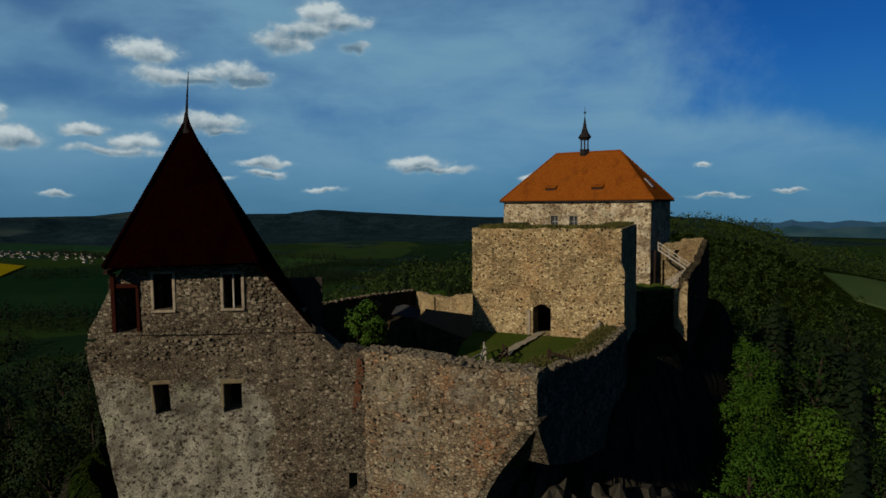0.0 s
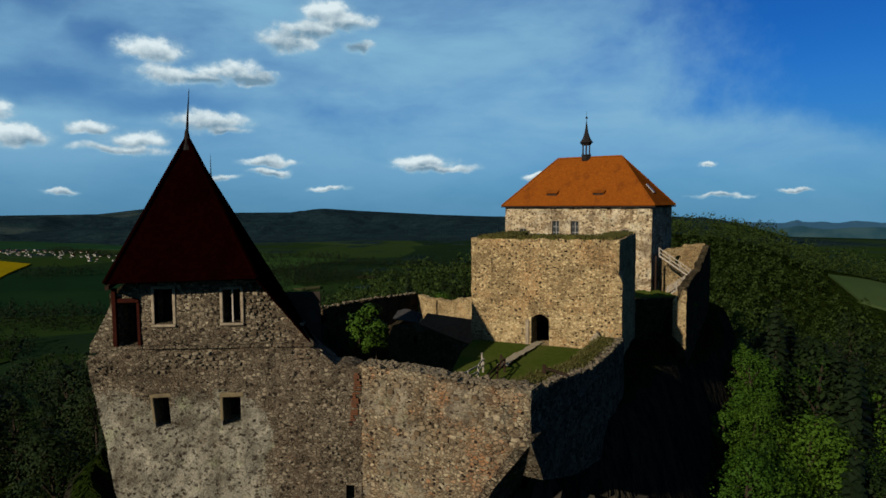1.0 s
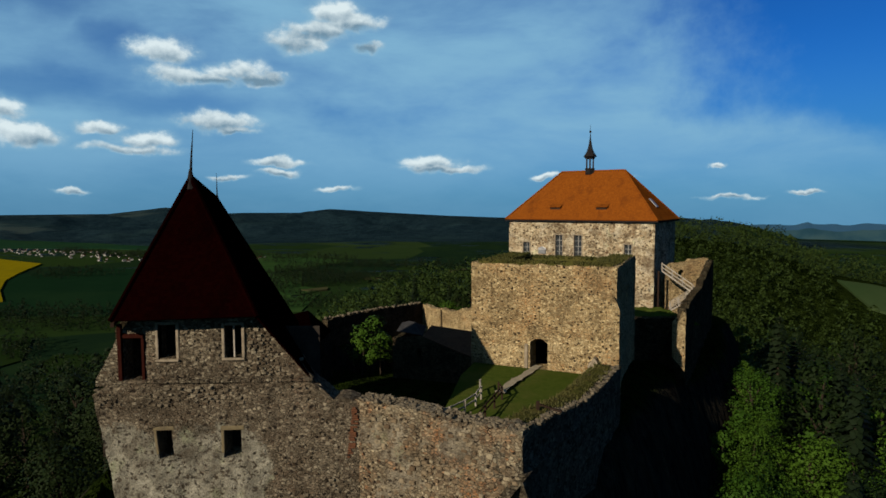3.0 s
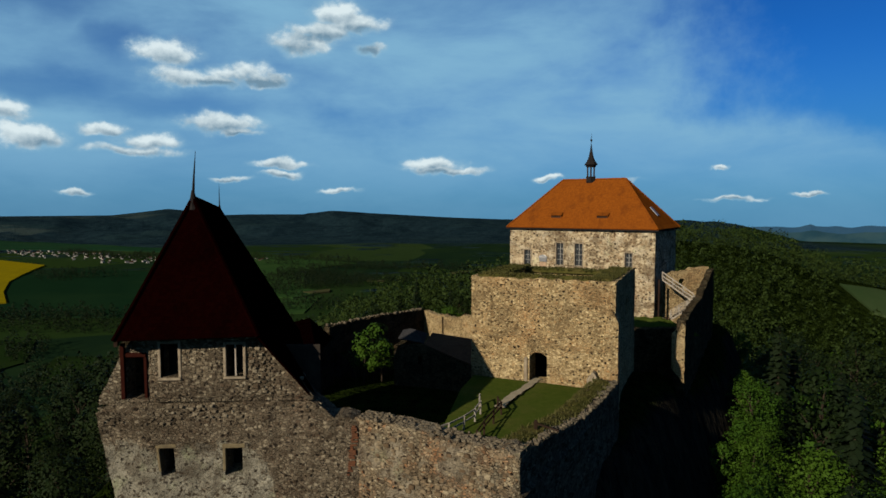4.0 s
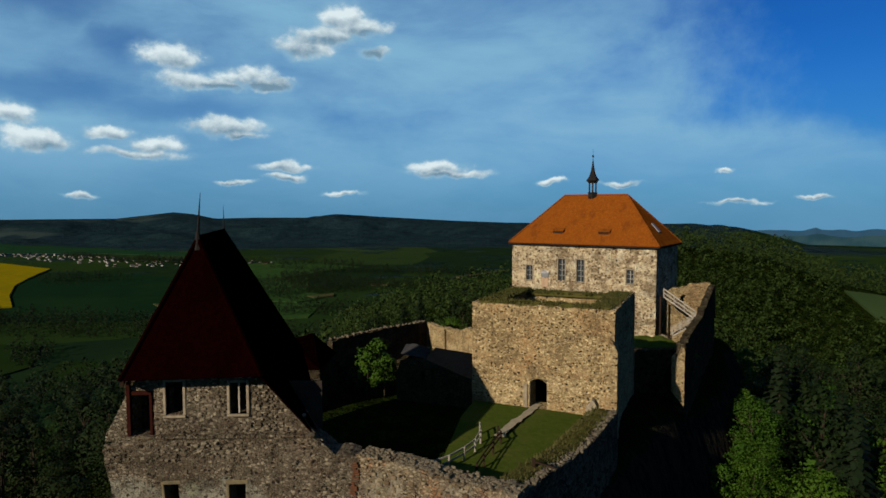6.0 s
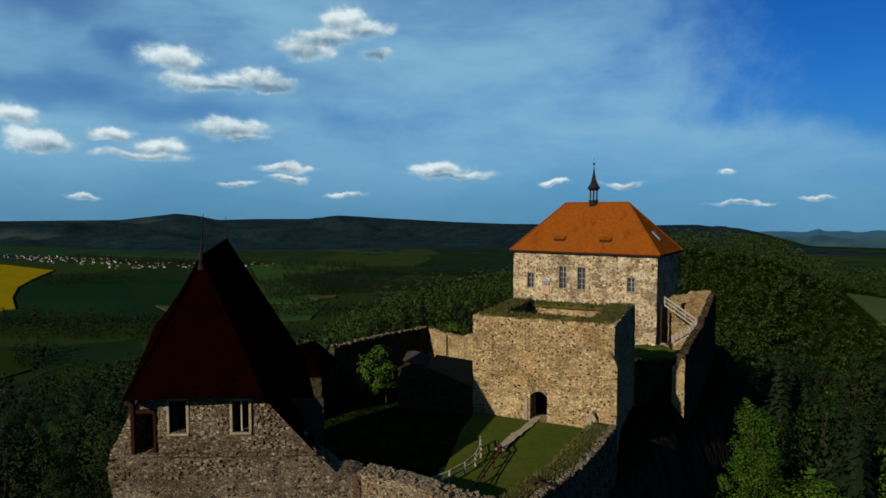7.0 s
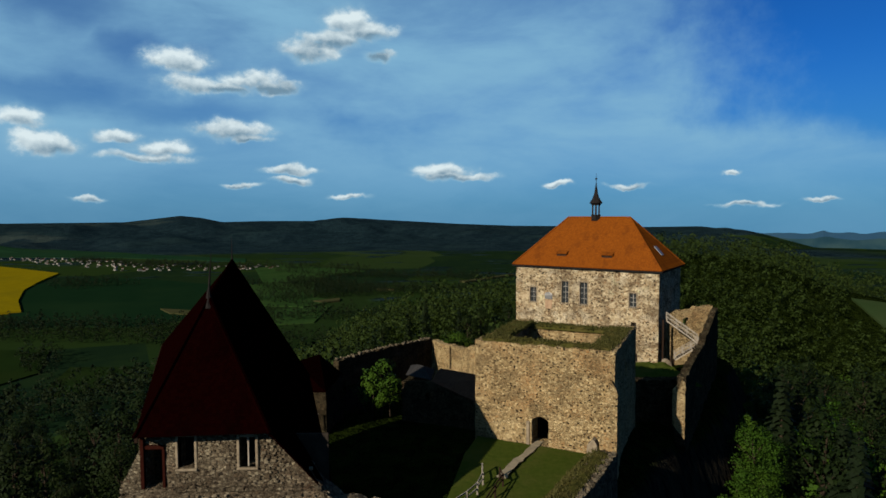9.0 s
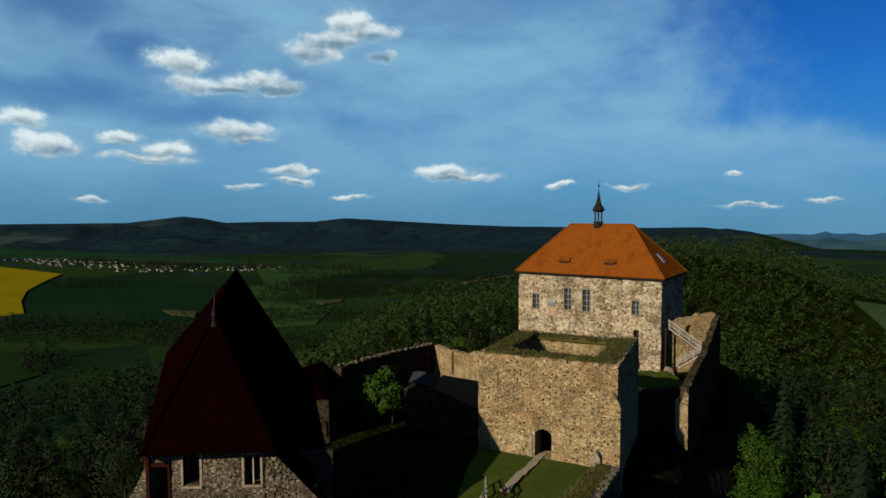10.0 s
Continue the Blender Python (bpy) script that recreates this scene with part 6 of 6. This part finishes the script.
def village(x, y):
    for ax, ay, bx, by, w in ((-1180, 1780, -950, 1640, 45), (-950, 1610, -640, 1440, 75), (-640, 1440, -400, 1440, 55), (-166, 656, -128, 632, 14)):
        t = ((x - ax) * (bx - ax) + (y - ay) * (by - ay)) / ((bx - ax) ** 2 + (by - ay) ** 2)
        t = min(1, max(0, t))
        if math.hypot(x - ax - t * (bx - ax), y - ay - t * (by - ay)) < w:
            return True
    return False


spots = scatter(rng, 280, (-1250, 600, 200, 1850), village, 12.5)
for k, (x, y) in enumerate(spots):
    m = pose(x, y, land(x, y), 0, 0, rng.uniform(-40, 40) + 90 * (k % 2)) @ Matrix.Scale(rng.uniform(0.5, 0.85), 4)
    if k < 3:
        models[k].matrix_world = m
    else:
        copy_thing(models[k % 3], m)

# ---- rocks on the cliff ----
def rock_mesh(seed):
    rng = random.Random(seed)
    bm = bmesh.new()
    bmesh.ops.create_icosphere(bm, subdivisions=4, radius=1.0)
    for v in bm.verts:
        p = v.co.copy()
        k = 1 + 0.30 * noise.noise(p * 1.3 + Vector((seed, 0, 0))) + 0.34 * abs(noise.noise(Vector((p.x * 4, p.y * 4, p.z * 1.2 + seed)))) + 0.12 * noise.noise(p * 7) + 0.06 * noise.noise(p * 15)
        v.co = p * k
    for f in bm.faces:
        f.smooth = False
    return mesh_of("rock", bm, ROCK)


ROCKS = [rock_mesh(k * 3 + 1) for k in range(4)]
rng = random.Random(9)
for k, (x, y, z, s, h) in enumerate(((22.5, 46.5, -18, 2.6, 4.0), (27.5, 50.5, -18, 2.4, 4.0), (30.5, 56.5, -17.5, 2.6, 4.0), (34.0, 63.0, -17, 2.6, 4.0), (26.0, 46.0, -19, 3.0, 4.0),
                                     (15.0, 41.0, -13, 3.4, 4.4), (10.0, 32.0, -11.5, 4.0, 4.4), (7.6, 29.0, -10.5, 3.2, 4.4), (3.6, 26.8, -8.9, 3.0, 4.4))):
    ob = part("rock_outcrop", ROCKS[k % 4], None)
    ob.matrix_world = Matrix.Translation((x, y, z)) @ Euler((0.1 * rng.uniform(-1, 1), 0.1 * rng.uniform(-1, 1), rng.uniform(0, 6.28))).to_matrix().to_4x4() @ Matrix.Diagonal((s, s * 0.8, h, 1))
    tagged(ob, "craggy grey cliff rock under the castle walls", "rock", "cliff rocks")

# ---- loose stones along the ruined crests ----
crest(front_curtain, CA, CB, lambda u: front_top(u), 1.2, 240, 0.17, 3)
crest(side_curtain, CB, CC, lambda u: side_top(u), 0.5, 160, 0.19, 4)
crest(rear_left, (-16.2, 93.0), (-0.8, 114.6), curve_of([(0, -5.7), (12, -5.9), (26.5, -6.7)]), 1.0, 70, 0.38, 5)

# ---- stones that stand proud of the wall faces ----
TOWER_LOOSE = loose_stone("tower_field_stone", (0.128, 0.110, 0.080), (0.080, 0.066, 0.047), (0.038, 0.029, 0.020))
CURTAIN_LOOSE = loose_stone("curtain_field_stone", (0.140, 0.117, 0.080), (0.092, 0.070, 0.045), (0.050, 0.034, 0.021))
BASTION_LOOSE = loose_stone("bastion_field_stone", (0.270, 0.212, 0.120), (0.180, 0.132, 0.069), (0.095, 0.064, 0.033))
face_stones(front_curtain, CA, CB, lambda u: (max(-3.5, -3.5 + 4.0 * smooth(5.0, 9.0, u)), 2.65), 300, CURTAIN_LOOSE, 0.23, 11)
face_stones(hall, (-18.05, HY), (-5.2, HY), lambda u: (-3.0 if u > 8.6 else 2.6, 3.55 if u < 10.4 else 2.6), 300, TOWER_LOOSE, 0.19, 12, lambda u, z: not (11.9 < u < 12.7 and -4.2 < z < -3.0) and not (0 < u < 7.3 and z < 2.5))
UPPER_OPEN = ((1.2, 2.5, 3.0, 6.4), (2.8, 4.2, 4.6, 7.0), (6.0, 7.4, 4.6, 7.0))
face_stones(hall, (-18.0, HY + 0.25), (-7.0, HY + 0.25), lambda u: (4.05, 6.7 if 1.7 < u < 8.5 else 4.8), 260, TOWER_LOOSE, 0.19, 13, lambda u, z: 1.0 < u < 10.0 and not any(p < u < q and r < z < t for p, q, r, t in UPPER_OPEN))
face_stones(keep_tower, bast(0, 0)[:2], bast(BW, 0)[:2], lambda u: (0.1, BZ - 0.3), 300, BASTION_LOOSE, 0.17, 14, lambda u, z: not (4.2 < u < 6.4 and z < 2.7))
